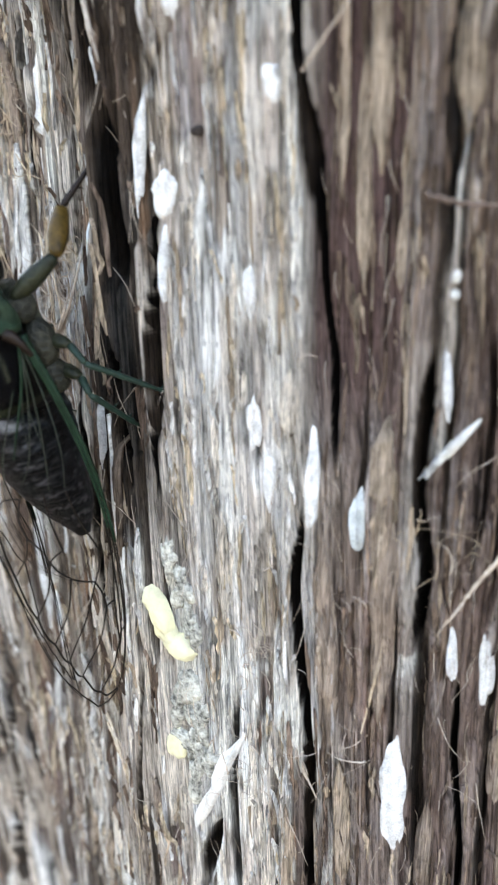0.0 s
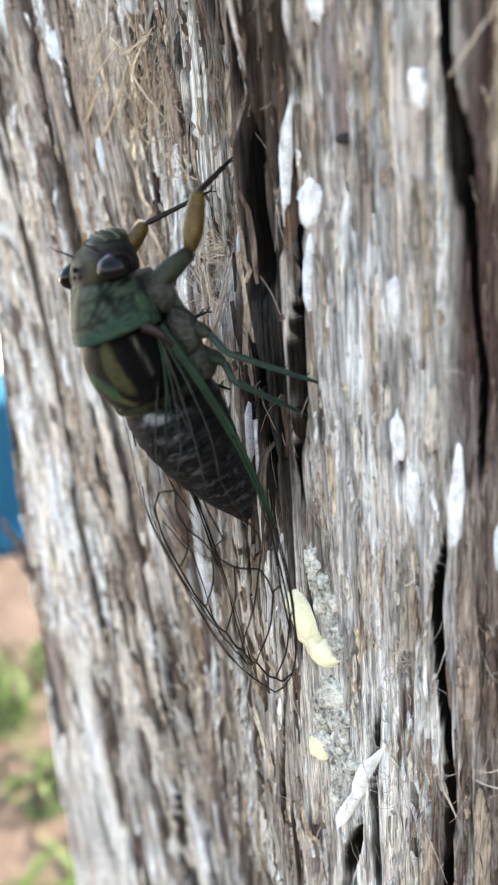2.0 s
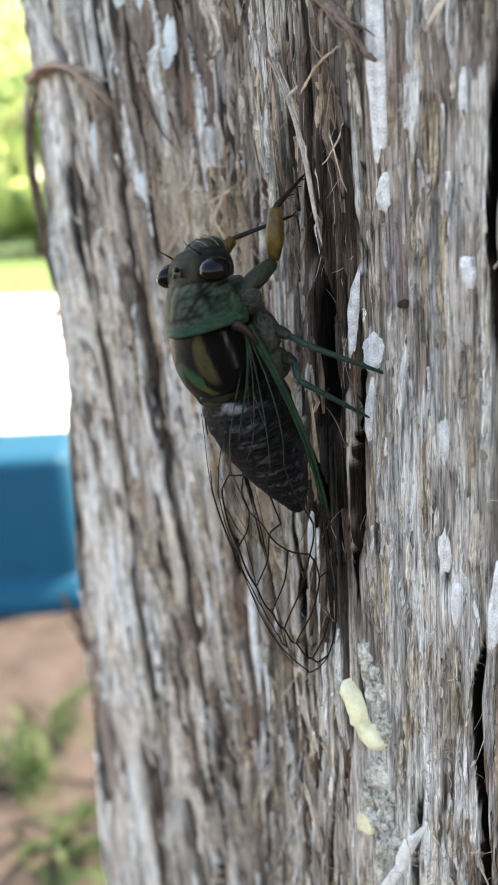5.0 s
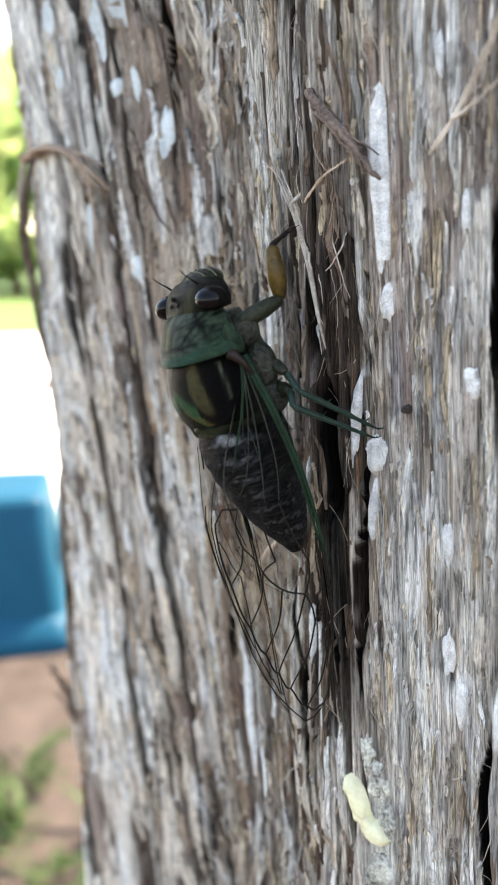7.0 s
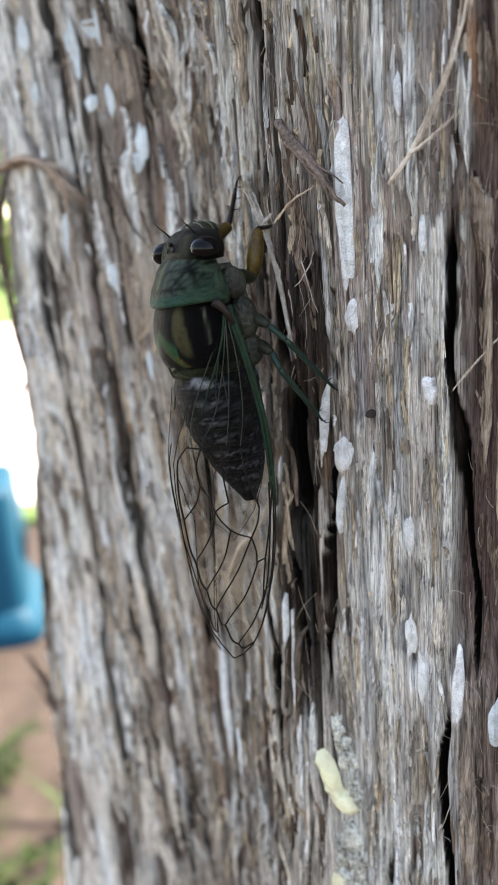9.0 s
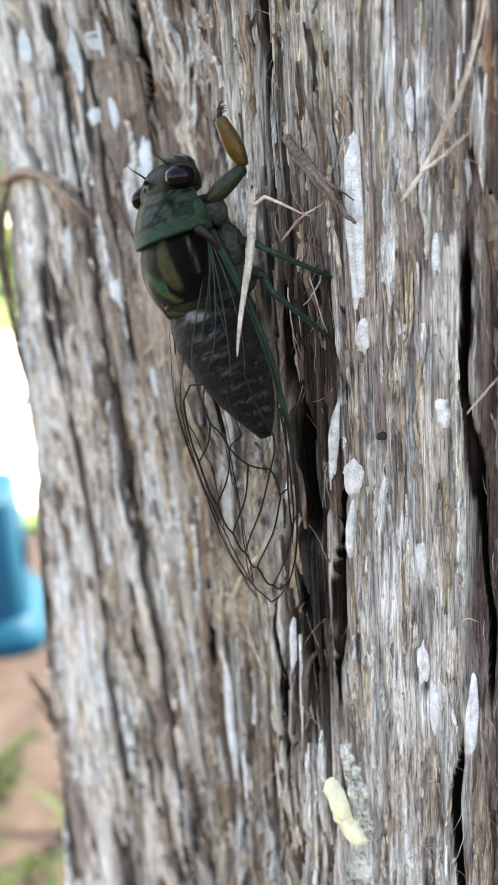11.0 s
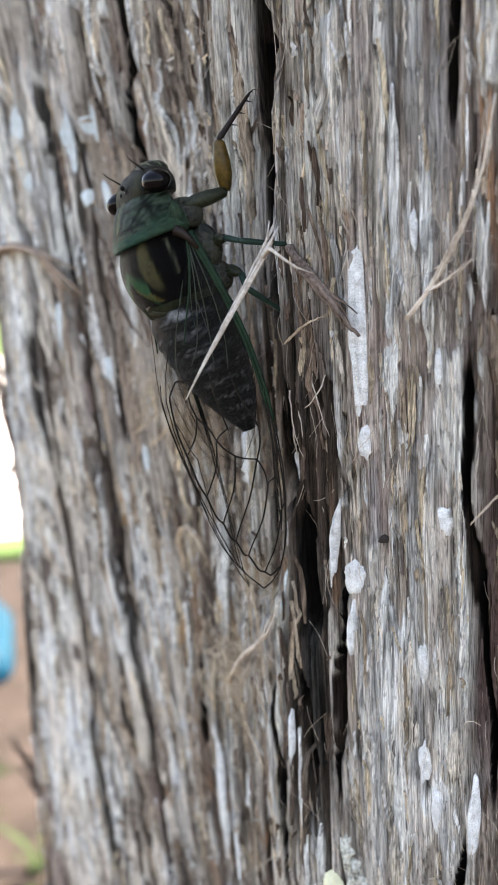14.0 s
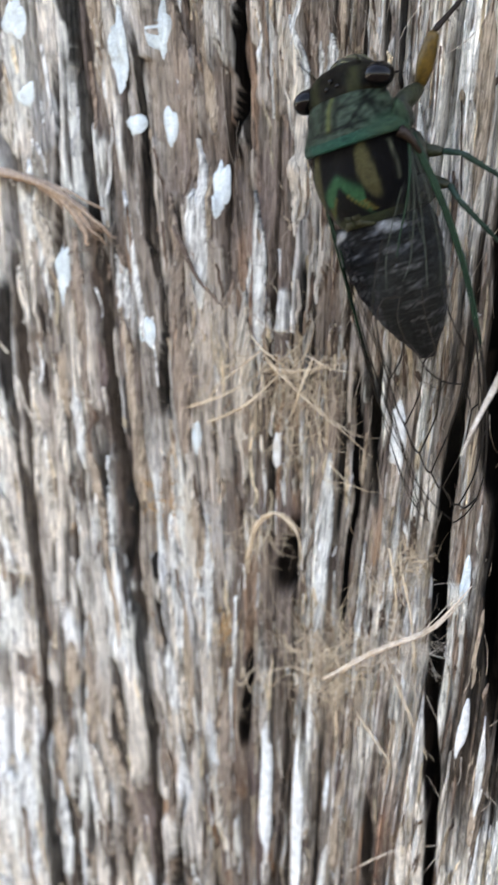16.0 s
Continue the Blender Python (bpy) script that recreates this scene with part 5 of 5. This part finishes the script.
FORE_R = [(0.0, (7.0, 10.1, -5.5), (5.1, 14.0, -9.4), (6.0, 18.2, -16.1)), (1.5, (2.0, 6.7, -6.2), (1.7, 10.7, -10.4), (0.7, 12.7, -18.1)), (2.5, (6.8, 10.3, -5.5), (7.4, 14.7, -9.2), (2.9, 15.9, -15.8)), (3.5, (7.3, 10.1, -5.3), (9.1, 14.9, -8.0), (6.8, 17.2, -15.3)),
          (4.0, (2.2, 7.3, -6.4), (2.8, 11.5, -10.4), (3.0, 13.5, -18.1)), (6.5, (7.0, 11.1, -4.7), (7.5, 16.9, -4.8), (1.6, 19.9, -9.3)), (7.0, (4.9, 8.2, -6.7), (5.3, 13.9, -7.4), (1.0, 15.1, -14.1)), (7.5, (7.0, 11.2, -4.6), (7.8, 16.9, -5.4), (2.0, 20.3, -9.7)), (8.0, (7.9, 8.4, -5.6), (5.1, 12.8, -8.0), (0.5, 14.5, -14.3)),
          (9.0, (1.6, 6.5, -6.0), (1.7, 12.0, -7.8), (-3.9, 12.0, -13.6)), (11.5, (7.7, 10.5, -4.8), (8.3, 16.1, -3.5), (2.2, 19.7, -7.3)), (12.5, (8.2, 8.3, -5.4), (7.2, 13.9, -6.6), (6.8, 19.2, -12.6)), (13, (4.9, 7.0, -6.8), (5.7, 12.1, -9.6), (6.2, 15.4, -16.8)),
          (13.5, (5.5, 9.7, -6.2), (6.2, 15.5, -5.8), (-0.1, 17.7, -10.3)), (14, (5.4, 7.5, -6.7), (6.8, 13.1, -7.2), (6.7, 17.4, -13.9)), (14.8, (5.1, 7.2, -6.7), (5.5, 12.3, -9.5), (6.1, 15.0, -17.0)), (16, (4.3, 8.8, -6.6), (7.3, 13.8, -7.1), (8.6, 17.0, -14.3))]
MID_R = [(0.0, (7, 1.6, -3.6), (8.4, 0, -3.5), (10.4, -6.9, -10.9)), (1.5, (7, 1.4, -3.6), (8.4, -0.1, -3.5), (10.4, -6.9, -10.9)), (3.5, (7, 0, -3), (8.2, -2, -2.6), (8.2, -13, -10.2)), (4.0, (7, 1.6, -3.6), (9, 1, -4), (12, -4, -10)),
         (7.0, (7, 0.6, -3.4), (8.2, -1, -3.1), (9.4, -9.8, -12)), (9.0, (7, 1, -4), (8, -0.6, -4.9), (6, -8.6, -12.5)), (12.5, (7, 2.4, -3), (8.6, 1.8, -3), (9.6, -2.7, -12.5)), (14.5, (7, 2.4, -3), (8.6, 1.8, -3), (9.6, -1.5, -12)), (16.0, (7, 1.6, -3.6), (9, 1, -3), (10, -4, -11))]
HIND_R = [(0.0, (6.6, -2, -3.8), (7.6, -3.3, -3.4), (6, -11.6, -10.2)), (1.5, (6.6, -2, -3.8), (7.6, -3.3, -3.4), (5.8, -11.6, -10.2)), (3.5, (6.6, -2, -3), (7.6, -3.6, -2.2), (8, -14, -10)), (7.0, (6.6, -1, -3), (7.6, -1.8, -2.4), (9.2, -11, -12)),
          (9.0, (6.6, -2, -3.8), (7.6, -3.7, -3.8), (4.6, -14, -12)), (12.5, (6.6, -2, -3.8), (7.6, -3.6, -3.1), (6.5, -10.8, -10.6)), (14.5, (6.6, -2, -3.8), (7.6, -3.6, -3.1), (5, -10.1, -10.5)), (16.0, (6.6, -2, -3.8), (7.6, -3.6, -3.1), (7.5, -11, -11))]
FORE_L = [(0.0, (-8, 8, -2), (-11, 9, -4), (-15, 9, -8)), (1.5, (-8, 8, -2), (-11, 9, -4), (-15, 9, -8)), (2.0, (-7, 9, -3.5), (-6, 12, -9), (-4, 12, -15)), (2.5, (-2.3, 10.8, -3.7), (2.5, 12.5, -0.9), (1.9, 11.1, -8.8)), (3.5, (-2.3, 10.8, -3.7), (2.9, 12.6, -2.0), (1.1, 14.0, -9.6)), (4.0, (-2.3, 10.8, -3.7), (2.8, 12.8, -1.8), (3.1, 13.5, -9.8)),
          (5.0, (-7, 9, -3.5), (-6, 12, -9), (-4, 12, -15)), (6.0, (-8, 8, -2), (-11, 9, -4), (-15, 9, -8)), (8.4, (-8, 8, -2), (-11, 9, -4), (-15, 9, -8)), (9.0, (-4.1, 11.5, -3.5), (-6.2, 13.0, -8.8), (-9.7, 18.5, -13.3)), (10.0, (-8, 8, -2), (-11, 9, -4), (-15, 9, -8)), (15.0, (-8, 8, -2), (-11, 9, -4), (-15, 9, -8)), (15.6, (-7, 9, -3.5), (-6, 12, -9), (-4, 12, -15)), (16.0, (-7, 9, -3.5), (-6, 12, -9), (-4, 12, -15))]
MID_L = [(0.0, (-7, 1.6, -3.6), (-9, 1, -5), (-11, 0, -13)), (8.0, (-7, 1.6, -3.6), (-9, 0, -5), (-12, -3, -13)), (16.0, (-7, 1.6, -3.6), (-9, 1, -5), (-10, -2, -13))]
HIND_L = [(0.0, (-6.6, -2, -3.8), (-9, -4, -5), (-10, -11, -12)), (8.0, (-6.6, -2, -3.8), (-9, -3, -5), (-11, -9, -12)), (16.0, (-6.6, -2, -3.8), (-9, -4, -5), (-9.5, -12, -12))]
FORE_LOOK = (LEG_DARK, LEG_AMBER, LEG_BROWN), ("dark green upper leg", "thick amber thigh with small spines", "thin dark brown shin with claws"), FORE_FEMUR
BACK_LOOK = (LEG_DARK, LEG_GREEN, LEG_GREEN), ("grey-green upper leg", "teal thigh", "slim teal shin ending in brown claws"), SLIM
LEGS = [
    leg("fore", (4.4, 7.4, -0.8), 6.0, 5.8, 8.0, *FORE_LOOK, FORE_R), leg("mid", (4.0, 2.6, -3.2), 3.2, 2.6, 10.6, *BACK_LOOK, MID_R), leg("hind", (3.8, -0.6, -3.4), 3.2, 2.2, 10.6, *BACK_LOOK, HIND_R),
    leg("fore", (-4.4, 7.4, -0.8), 4.9, 5.8, 8.0, *FORE_LOOK, FORE_L), leg("mid", (-4.0, 2.6, -3.2), 3.2, 2.6, 9.6, *BACK_LOOK, MID_L), leg("hind", (-3.8, -0.6, -3.4), 3.2, 2.6, 9.6, *BACK_LOOK, HIND_L)]

# ---- a splinter of bark that the cicada pushes aside as it climbs ----
g = np.random.default_rng(5)
bm, rings = bmesh.new(), []
for f in np.linspace(0, 1, 26):
    wide = 0.36 * min(1, 0.4 + f / 0.14) * (1 - f ** 2) ** 0.8 + 0.05
    ring = []
    for k in range(18):
        a = 2 * math.pi * k / 18
        rib = 1 + 0.22 * math.sin(7 * a + 2.0 * math.sin(5 * f)) + 0.12 * math.sin(11 * a + 3 + 9 * f)
        ring.append(bm.verts.new(Vector((math.cos(a) * wide * rib + 0.35 * math.sin(f * 5), -20.0 * f + 0.3 * g.normal() * (f < 0.05), math.sin(a) * wide * 0.5 * rib + 0.3 * math.sin(f * 4))) * MM))
    rings.append(ring)
for r0, r1 in zip(rings, rings[1:]):
    for k in range(18):
        bm.faces.new((r0[k], r0[(k + 1) % 18], r1[(k + 1) % 18], r1[k]))
bm.faces.new(rings[0][::-1])
bm.faces.new(rings[-1])
bmesh.ops.recalc_face_normals(bm, faces=bm.faces)
splinter = part("bark_splinter", bm, SPLINTER)
for k in range(12):
    x, y = g.normal() * 0.16, 0.12 * abs(g.normal()) + 0.15
    bm, lo, hi = bmesh.new(), g.random() * 0.3 - 0.12, 0.5 + 0.5 * g.random()
    pts = [Vector((x * (1 - f) * 1.3 + 0.35 * math.sin(f * 5) + 0.05 * g.normal(), f * -20.0, y * (1 - f) + 0.3 * math.sin(f * 4))) * MM for f in np.linspace(lo, hi, 12)]
    tube(bm, pts, 0.1 * MM, 0.03 * MM, 6)
    part("fibre", bm, SPLINTER, splinter)
for way, r in ((((0, -2.6, 0.2), (1.6, -1.6, 0.9), (3.6, -2.4, 0.6), (5.6, -3.0, -0.4), (7.4, -3.0, -1.4)), 0.3), (((0, -1.5, 0.2), (-0.6, 0.6, 0.6), (-1.6, 2.2, 0.4), (-2.2, 2.6, 0.2)), 0.12)):
    bm = bmesh.new()
    tube(bm, [Vector(p) * MM for p in way], r * MM, 0.05 * MM, 6)
    part("side_shoot", bm, SPLINTER, splinter)
tagged(splinter, "thin frayed splinter of grey bark lying over the cicada", "bark splinter")

# ---- behind the trunk ----
# soil albedo lowered to stand for the dappled shade on it
SOIL = material("brown_soil_and_litter", (0.066, 0.053, 0.046), 0.95, (0.026, 0.022, 0.018), 9, bump=0.02, fine=8)
CONCRETE = material("pale_concrete", (0.62, 0.61, 0.58), 0.85, (0.52, 0.51, 0.48), 2.0, bump=0.003, fine=12)
GRASS = material("lawn_green", (0.10, 0.17, 0.055), 0.9, (0.05, 0.095, 0.03), 3.0, fine=14)
BLUE = material("blue_plastic", (0.0005, 0.052, 0.092), 0.5, (0.0005, 0.043, 0.078), 8, fine=20, spec=0.08)
LEAF = material("green_leaves", (0.085, 0.15, 0.055), 0.6, (0.03, 0.06, 0.022), 3, fine=10)
WEED = material("weed_leaves", (0.032, 0.065, 0.016), 0.6, (0.015, 0.03, 0.008), 20)
tr = LEAF.node_tree.nodes.new("ShaderNodeBsdfTranslucent")
tr.inputs["Color"].default_value = (0.24, 0.30, 0.13, 1)
am = LEAF.node_tree.nodes.new("ShaderNodeAddShader")
LEAF.node_tree.links.new(LEAF.node_tree.nodes["Principled BSDF"].outputs[0], am.inputs[0])
LEAF.node_tree.links.new(tr.outputs[0], am.inputs[1])
LEAF.node_tree.links.new(am.outputs[0], LEAF.node_tree.nodes["Material Output"].inputs[0])
WOOD = material("tree_bark", (0.16, 0.12, 0.09), 0.9, (0.09, 0.065, 0.05), 12, bump=0.01)


def slab(name, x0, x1, y0, y1, top, thick, mat, label, category):
    bm = bmesh.new()
    bmesh.ops.create_cube(bm, size=1)
    bmesh.ops.transform(bm, verts=bm.verts, matrix=Matrix.Translation(((x0 + x1) / 2, (y0 + y1) / 2, top - thick / 2)) @ Matrix.Diagonal((x1 - x0, y1 - y0, thick, 1)))
    ob = part(name, bm, mat, smooth=False)
    return tagged(ob, label, category, kind="structure")


bm = bmesh.new()
bmesh.ops.create_grid(bm, x_segments=120, y_segments=120, size=400)
for v in bm.verts:
    d = v.co.length
    v.co *= (d / 400) ** 1.6 if d > 0 else 1
    v.co.z = 0.012 * (noise.noise(v.co * 1.3) if v.co.length < 12 else 0)
tagged(part("ground", bm, SOIL), "bare brown soil with litter", "ground", kind="structure")
TURN = Matrix.Rotation(radians(24), 4, "Z")
d = slab("driveway", -40, 40, 4.7, 16.2, 0.03, 0.12, CONCRETE, "sunlit pale concrete driveway", "driveway")
d.matrix_world = TURN
d = slab("lawn", -120, 120, 16.2, 90, 0.05, 0.12, GRASS, "mown green lawn", "lawn")
d.matrix_world = TURN
d = slab("lawn_edge", -14, 14, 4.4, 4.7, 0.035, 0.1, GRASS, "narrow strip of grass beside the driveway", "lawn")
d.matrix_world = TURN


def tub(x, y, turn):
    """An upturned rectangular tub: sloping sides with recessed panels and a flared foot."""
    top = empty("blue_tub", pose(x, y, 0.0, 0, 0, turn))
    tagged(top, "bright blue plastic tub standing upside down on soil", "tub")

    def ring(w, dd, z, r, n=6):
        pts = []
        for cx_, cy_, a0 in ((w - r, dd - r, 0), (-w + r, dd - r, 90), (-w + r, -dd + r, 180), (w - r, -dd + r, 270)):
            pts += [(cx_ + r * math.cos(radians(a0 + 90 * k / n)), cy_ + r * math.sin(radians(a0 + 90 * k / n)), z) for k in range(n + 1)]
        return pts

    def shell(profile):
        bm = bmesh.new()
        rings = [[bm.verts.new(p) for p in ring(*q)] for q in profile]
        for a, b in zip(rings, rings[1:]):
            for k in range(len(a)):
                bm.faces.new((a[k], a[(k + 1) % len(a)], b[(k + 1) % len(b)], b[k]))
        bm.faces.new(rings[-1])
        return bm
    part("body", shell([(0.355, 0.265, 0.10, 0.07), (0.35, 0.26, 0.16, 0.07), (0.325, 0.235, 0.50, 0.06), (0.315, 0.225, 0.525, 0.06), (0.28, 0.19, 0.53, 0.05)]), BLUE, top, "sloping blue side walls", smooth=True)
    part("foot_rim", shell([(0.40, 0.31, 0.0, 0.09), (0.41, 0.32, 0.03, 0.09), (0.40, 0.31, 0.06, 0.09), (0.37, 0.28, 0.10, 0.07), (0.352, 0.262, 0.115, 0.07)]), BLUE, top, "flared rim at the foot")
    for sx in (-1, 1):
        bm = bmesh.new()
        bmesh.ops.create_cube(bm, size=1)
        bmesh.ops.bevel(bm, geom=bm.edges[:], offset=0.15, segments=2, affect="EDGES")
        bmesh.ops.transform(bm, verts=bm.verts, matrix=Matrix.Translation((sx * 0.34, 0, 0.34)) @ Matrix.Rotation(radians(-sx * 6), 4, "Y") @ Matrix.Diagonal((0.02, 0.26, 0.2, 1)))
        part("side_panel", bm, BLUE, top)
    return top


tub(-1.68, 2.86, 22)


def blade(bm, p, yaw, length, wide, droop, g):
    a = Vector((math.cos(yaw), math.sin(yaw), 0))
    side = Vector((-a.y, a.x, 0))
    prev = None
    for k in range(5):
        f = k / 4
        c = p + a * length * (0.25 * f + droop * f * f) + Vector((0, 0, length * (f - 0.5 * droop * f * f)))
        w = wide * (1 - f) ** 0.6 * (0.4 + 1.2 * f if f < 0.5 else 1)
        q = (bm.verts.new(c - side * w), bm.verts.new(c + side * w + Vector((0, 0, wide * 0.3))))
        if prev:
            bm.faces.new((prev[0], prev[1], q[1], q[0]))
        prev = q


BLADES = []
for k in range(5):
    bm = bmesh.new()
    blade(bm, Vector((0, 0, 0)), 0.0, 1.0, 0.09, 0.3 + 0.13 * k, None)
    me = bpy.data.meshes.new("leaf")
    bm.to_mesh(me)
    bm.free()
    me.materials.append(WEED)
    BLADES.append(me)


def weed(x, y, size, seed):
    g = np.random.default_rng(seed)
    top = empty("weed", pose(x, y, -0.005))
    for _ in range(14):
        ob = new("leaf", BLADES[g.integers(5)])
        s = size * (0.4 + 0.8 * g.random())
        ob.parent = top
        ob.matrix_basis = pose(g.normal() * size * 0.3, g.normal() * size * 0.3, 0, 0, 0, g.random() * 360) @ Matrix.Diagonal((s, s * (0.7 + 0.8 * g.random()), s, 1))
    return tagged(top, "leafy green weed growing in bare soil", "weed", "weeds")


g = np.random.default_rng(12)
for n in range(22):
    f = g.uniform(1.1, 2.3)
    a = radians(g.uniform(20, 36))
    weed(-f * math.sin(a), f * math.cos(a), g.uniform(0.06, 0.16), n)


def stone(x, y, s, seed):
    bm, g = bmesh.new(), np.random.default_rng(seed)
    bmesh.ops.create_icosphere(bm, subdivisions=2, radius=1)
    for v in bm.verts:
        v.co *= 1 + 0.25 * noise.noise(v.co * 1.2 + Vector((seed, 0, 0)))
    bmesh.ops.transform(bm, verts=bm.verts, matrix=Matrix.Diagonal((s, s * 0.8, s * 0.5, 1)))
    ob = part("stone", bm, SOIL)
    ob.matrix_world = pose(x, y, s * 0.2, 0, 0, seed * 40)
    return tagged(ob, "small pale stone on bare soil", "stone", "stones")


for n in range(5):
    f, a = g.uniform(1.8, 2.5), radians(g.uniform(20, 34))
    stone(-f * math.sin(a), f * math.cos(a), g.uniform(0.012, 0.03), n)


def broad_tree(x, y, tall, wide, seed, label="leafy green tree beyond the lawn"):
    """A tapered trunk with limbs and a crown of many leaf clumps."""
    top = empty("tree", pose(x, y, 0))
    tagged(top, label, "tree", "far trees")
    g = np.random.default_rng(seed)
    bm = bmesh.new()
    tube(bm, [Vector((0.15 * g.normal() * f, 0.15 * g.normal() * f, tall * 0.6 * f)) for f in np.linspace(0, 1, 6)], tall * 0.03, tall * 0.012, 8)
    for _ in range(7):
        h0, a = tall * g.uniform(0.25, 0.5), g.random() * 6.28
        tube(bm, [Vector((math.cos(a) * wide * 0.5 * f, math.sin(a) * wide * 0.5 * f, h0 + tall * 0.3 * f)) for f in np.linspace(0, 1, 4)], tall * 0.012, tall * 0.004, 6)
    part("trunk", bm, WOOD, top)
    n = 1300
    d = g.normal(size=(n, 3))
    d /= np.linalg.norm(d, axis=1)[:, None]
    lob = 0.75 + 0.25 * np.sin(d[:, 0] * 5 + seed) * np.cos(d[:, 2] * 4)
    c = d * (g.random(n) ** 0.4 * lob)[:, None] * [wide * 0.55, wide * 0.55, tall * 0.42] + [0, 0, tall * 0.58]
    co, faces = [], []
    for p in c:
        s = wide * g.uniform(0.025, 0.055)
        q = Euler(g.random(3) * 6.28).to_matrix()
        k = len(co)
        co += [tuple(Vector(p) + q @ Vector(v) * s) for v in ((-1, 0, 0), (0, -0.5, 0.1), (1, 0, 0), (0, 0.5, 0.1))]
        faces.append((k, k + 1, k + 2, k + 3))
    me = bpy.data.meshes.new("crown")
    me.from_pydata(co, [], faces)
    me.materials.append(LEAF)
    ob = new("crown", me)
    ob.parent = top
    return top


for n, (a, dist, tall, wide) in enumerate(((26, 34, 9, 9), (31, 30, 7, 7), (21, 40, 11, 10), (37, 33, 10, 9), (15, 38, 10, 10), (28, 52, 15, 15), (20, 55, 16, 15), (35, 50, 14, 14))):
    broad_tree(-dist * math.sin(radians(a)), dist * math.cos(radians(a)), tall, wide, n)
for n, a in enumerate(range(12, 42, 3)):
    d = 31 + (n % 3) * 1.5
    broad_tree(-d * math.sin(radians(a)), d * math.cos(radians(a)), 2.6, 4.2, n + 30, "low dense green shrub at the lawn's edge")


# ---- what moves ----
CLIMB = [
    (0.0, 38.1, 139.8, -27.4, 10, 12, 2), (0.5, 37.5, 140.1, -24.8, 10, 13, 2), (1.0, 37.2, 140.4, -23.8, 9, 14, 3), (1.5, 37.2, 141.2, -24.0, 10, 15, 7), (2.0, 37.3, 141.2, -24.8, 13, 17, 2),
    (2.5, 37.5, 141.3, -22.9, 12.5, 17, 3), (3.0, 37.1, 141.2, -19.5, 8, 13, 3), (3.5, 36.9, 141.0, -16.8, 7, 12, 4), (4.0, 37.3, 140.8, -15.3, 7, 14, 5), (6.5, 36.8, 141.1, -2.7, 13, 13, 1),
    (7.0, 37.2, 141.4, -2.1, 12, 12, 0), (7.5, 37.8, 140.7, -1.6, 14, 11, 0), (8.0, 37.9, 140.3, 0.6, 12, 9, 0), (8.5, 36.9, 140.4, 4.4, 6, 4, -1), (9.0, 37.1, 140.9, 5.0, 8, 4, -2),
    (11.5, 39.0, 139.6, 17.0, 18, 12, -4), (12.0, 39.6, 139.5, 18.8, 20, 16, -5), (12.5, 39.7, 139.5, 19.7, 21, 16, -4), (13.0, 40.1, 138.8, 19.5, 23, 15, -2), (13.5, 40.6, 138.4, 24.0, 16, 11, -2),
    (14.0, 40.9, 138.3, 26.1, 16, 12, -2), (14.5, 41.1, 138.3, 26.4, 19, 15, -3), (15.0, 42.1, 137.9, 26.6, 24, 12, -4), (15.5, 44.2, 137.8, 27.0, 22, 11, -9), (16.0, 45.3, 137.6, 30.5, 21, 9, -14)]
# the splinter's head and foot: angle, radius and height
SWING = [
    (0.0, (38.6, 130.0, 20.0), (34.0, 132.5, -0.5)), (9.0, (38.6, 130.0, 20.0), (34.0, 132.5, -0.5)), (11.5, (36.1, 137.0, 25.5), (34.3, 147.5, 7.8)), (12.5, (35.8, 137.0, 27.3), (35.3, 147.5, 9.1)), (13.5, (35.4, 137.0, 29.5), (35.9, 147.5, 13.6)), (14.5, (34.9, 137.0, 31.2), (35.4, 147.5, 20.0)), (15.0, (36.6, 137.0, 26.3), (35.7, 147.5, 12.6)), (15.5, (36.6, 137.0, 27.5), (38.6, 147.5, 11.3)), (16.0, (37.3, 137.0, 21.5), (38.6, 146.0, 8.5))]


def round_point(ph, r, h):
    return Vector((-r * math.sin(radians(ph)), -r * math.cos(radians(ph)), h))


def motions():
    walk(cicada, [(t, cicada_pose(*row)) for t, *row in CLIMB])
    for made, keyed in LEGS:
        for k, ob in enumerate(made):
            walk(ob, [(row[0], row[1 + k]) for row in keyed])
    walk(splinter, [(t, TRUNK @ aim(round_point(*a), round_point(*a) * 2 - round_point(*b))) for t, a, b in SWING])


motions()
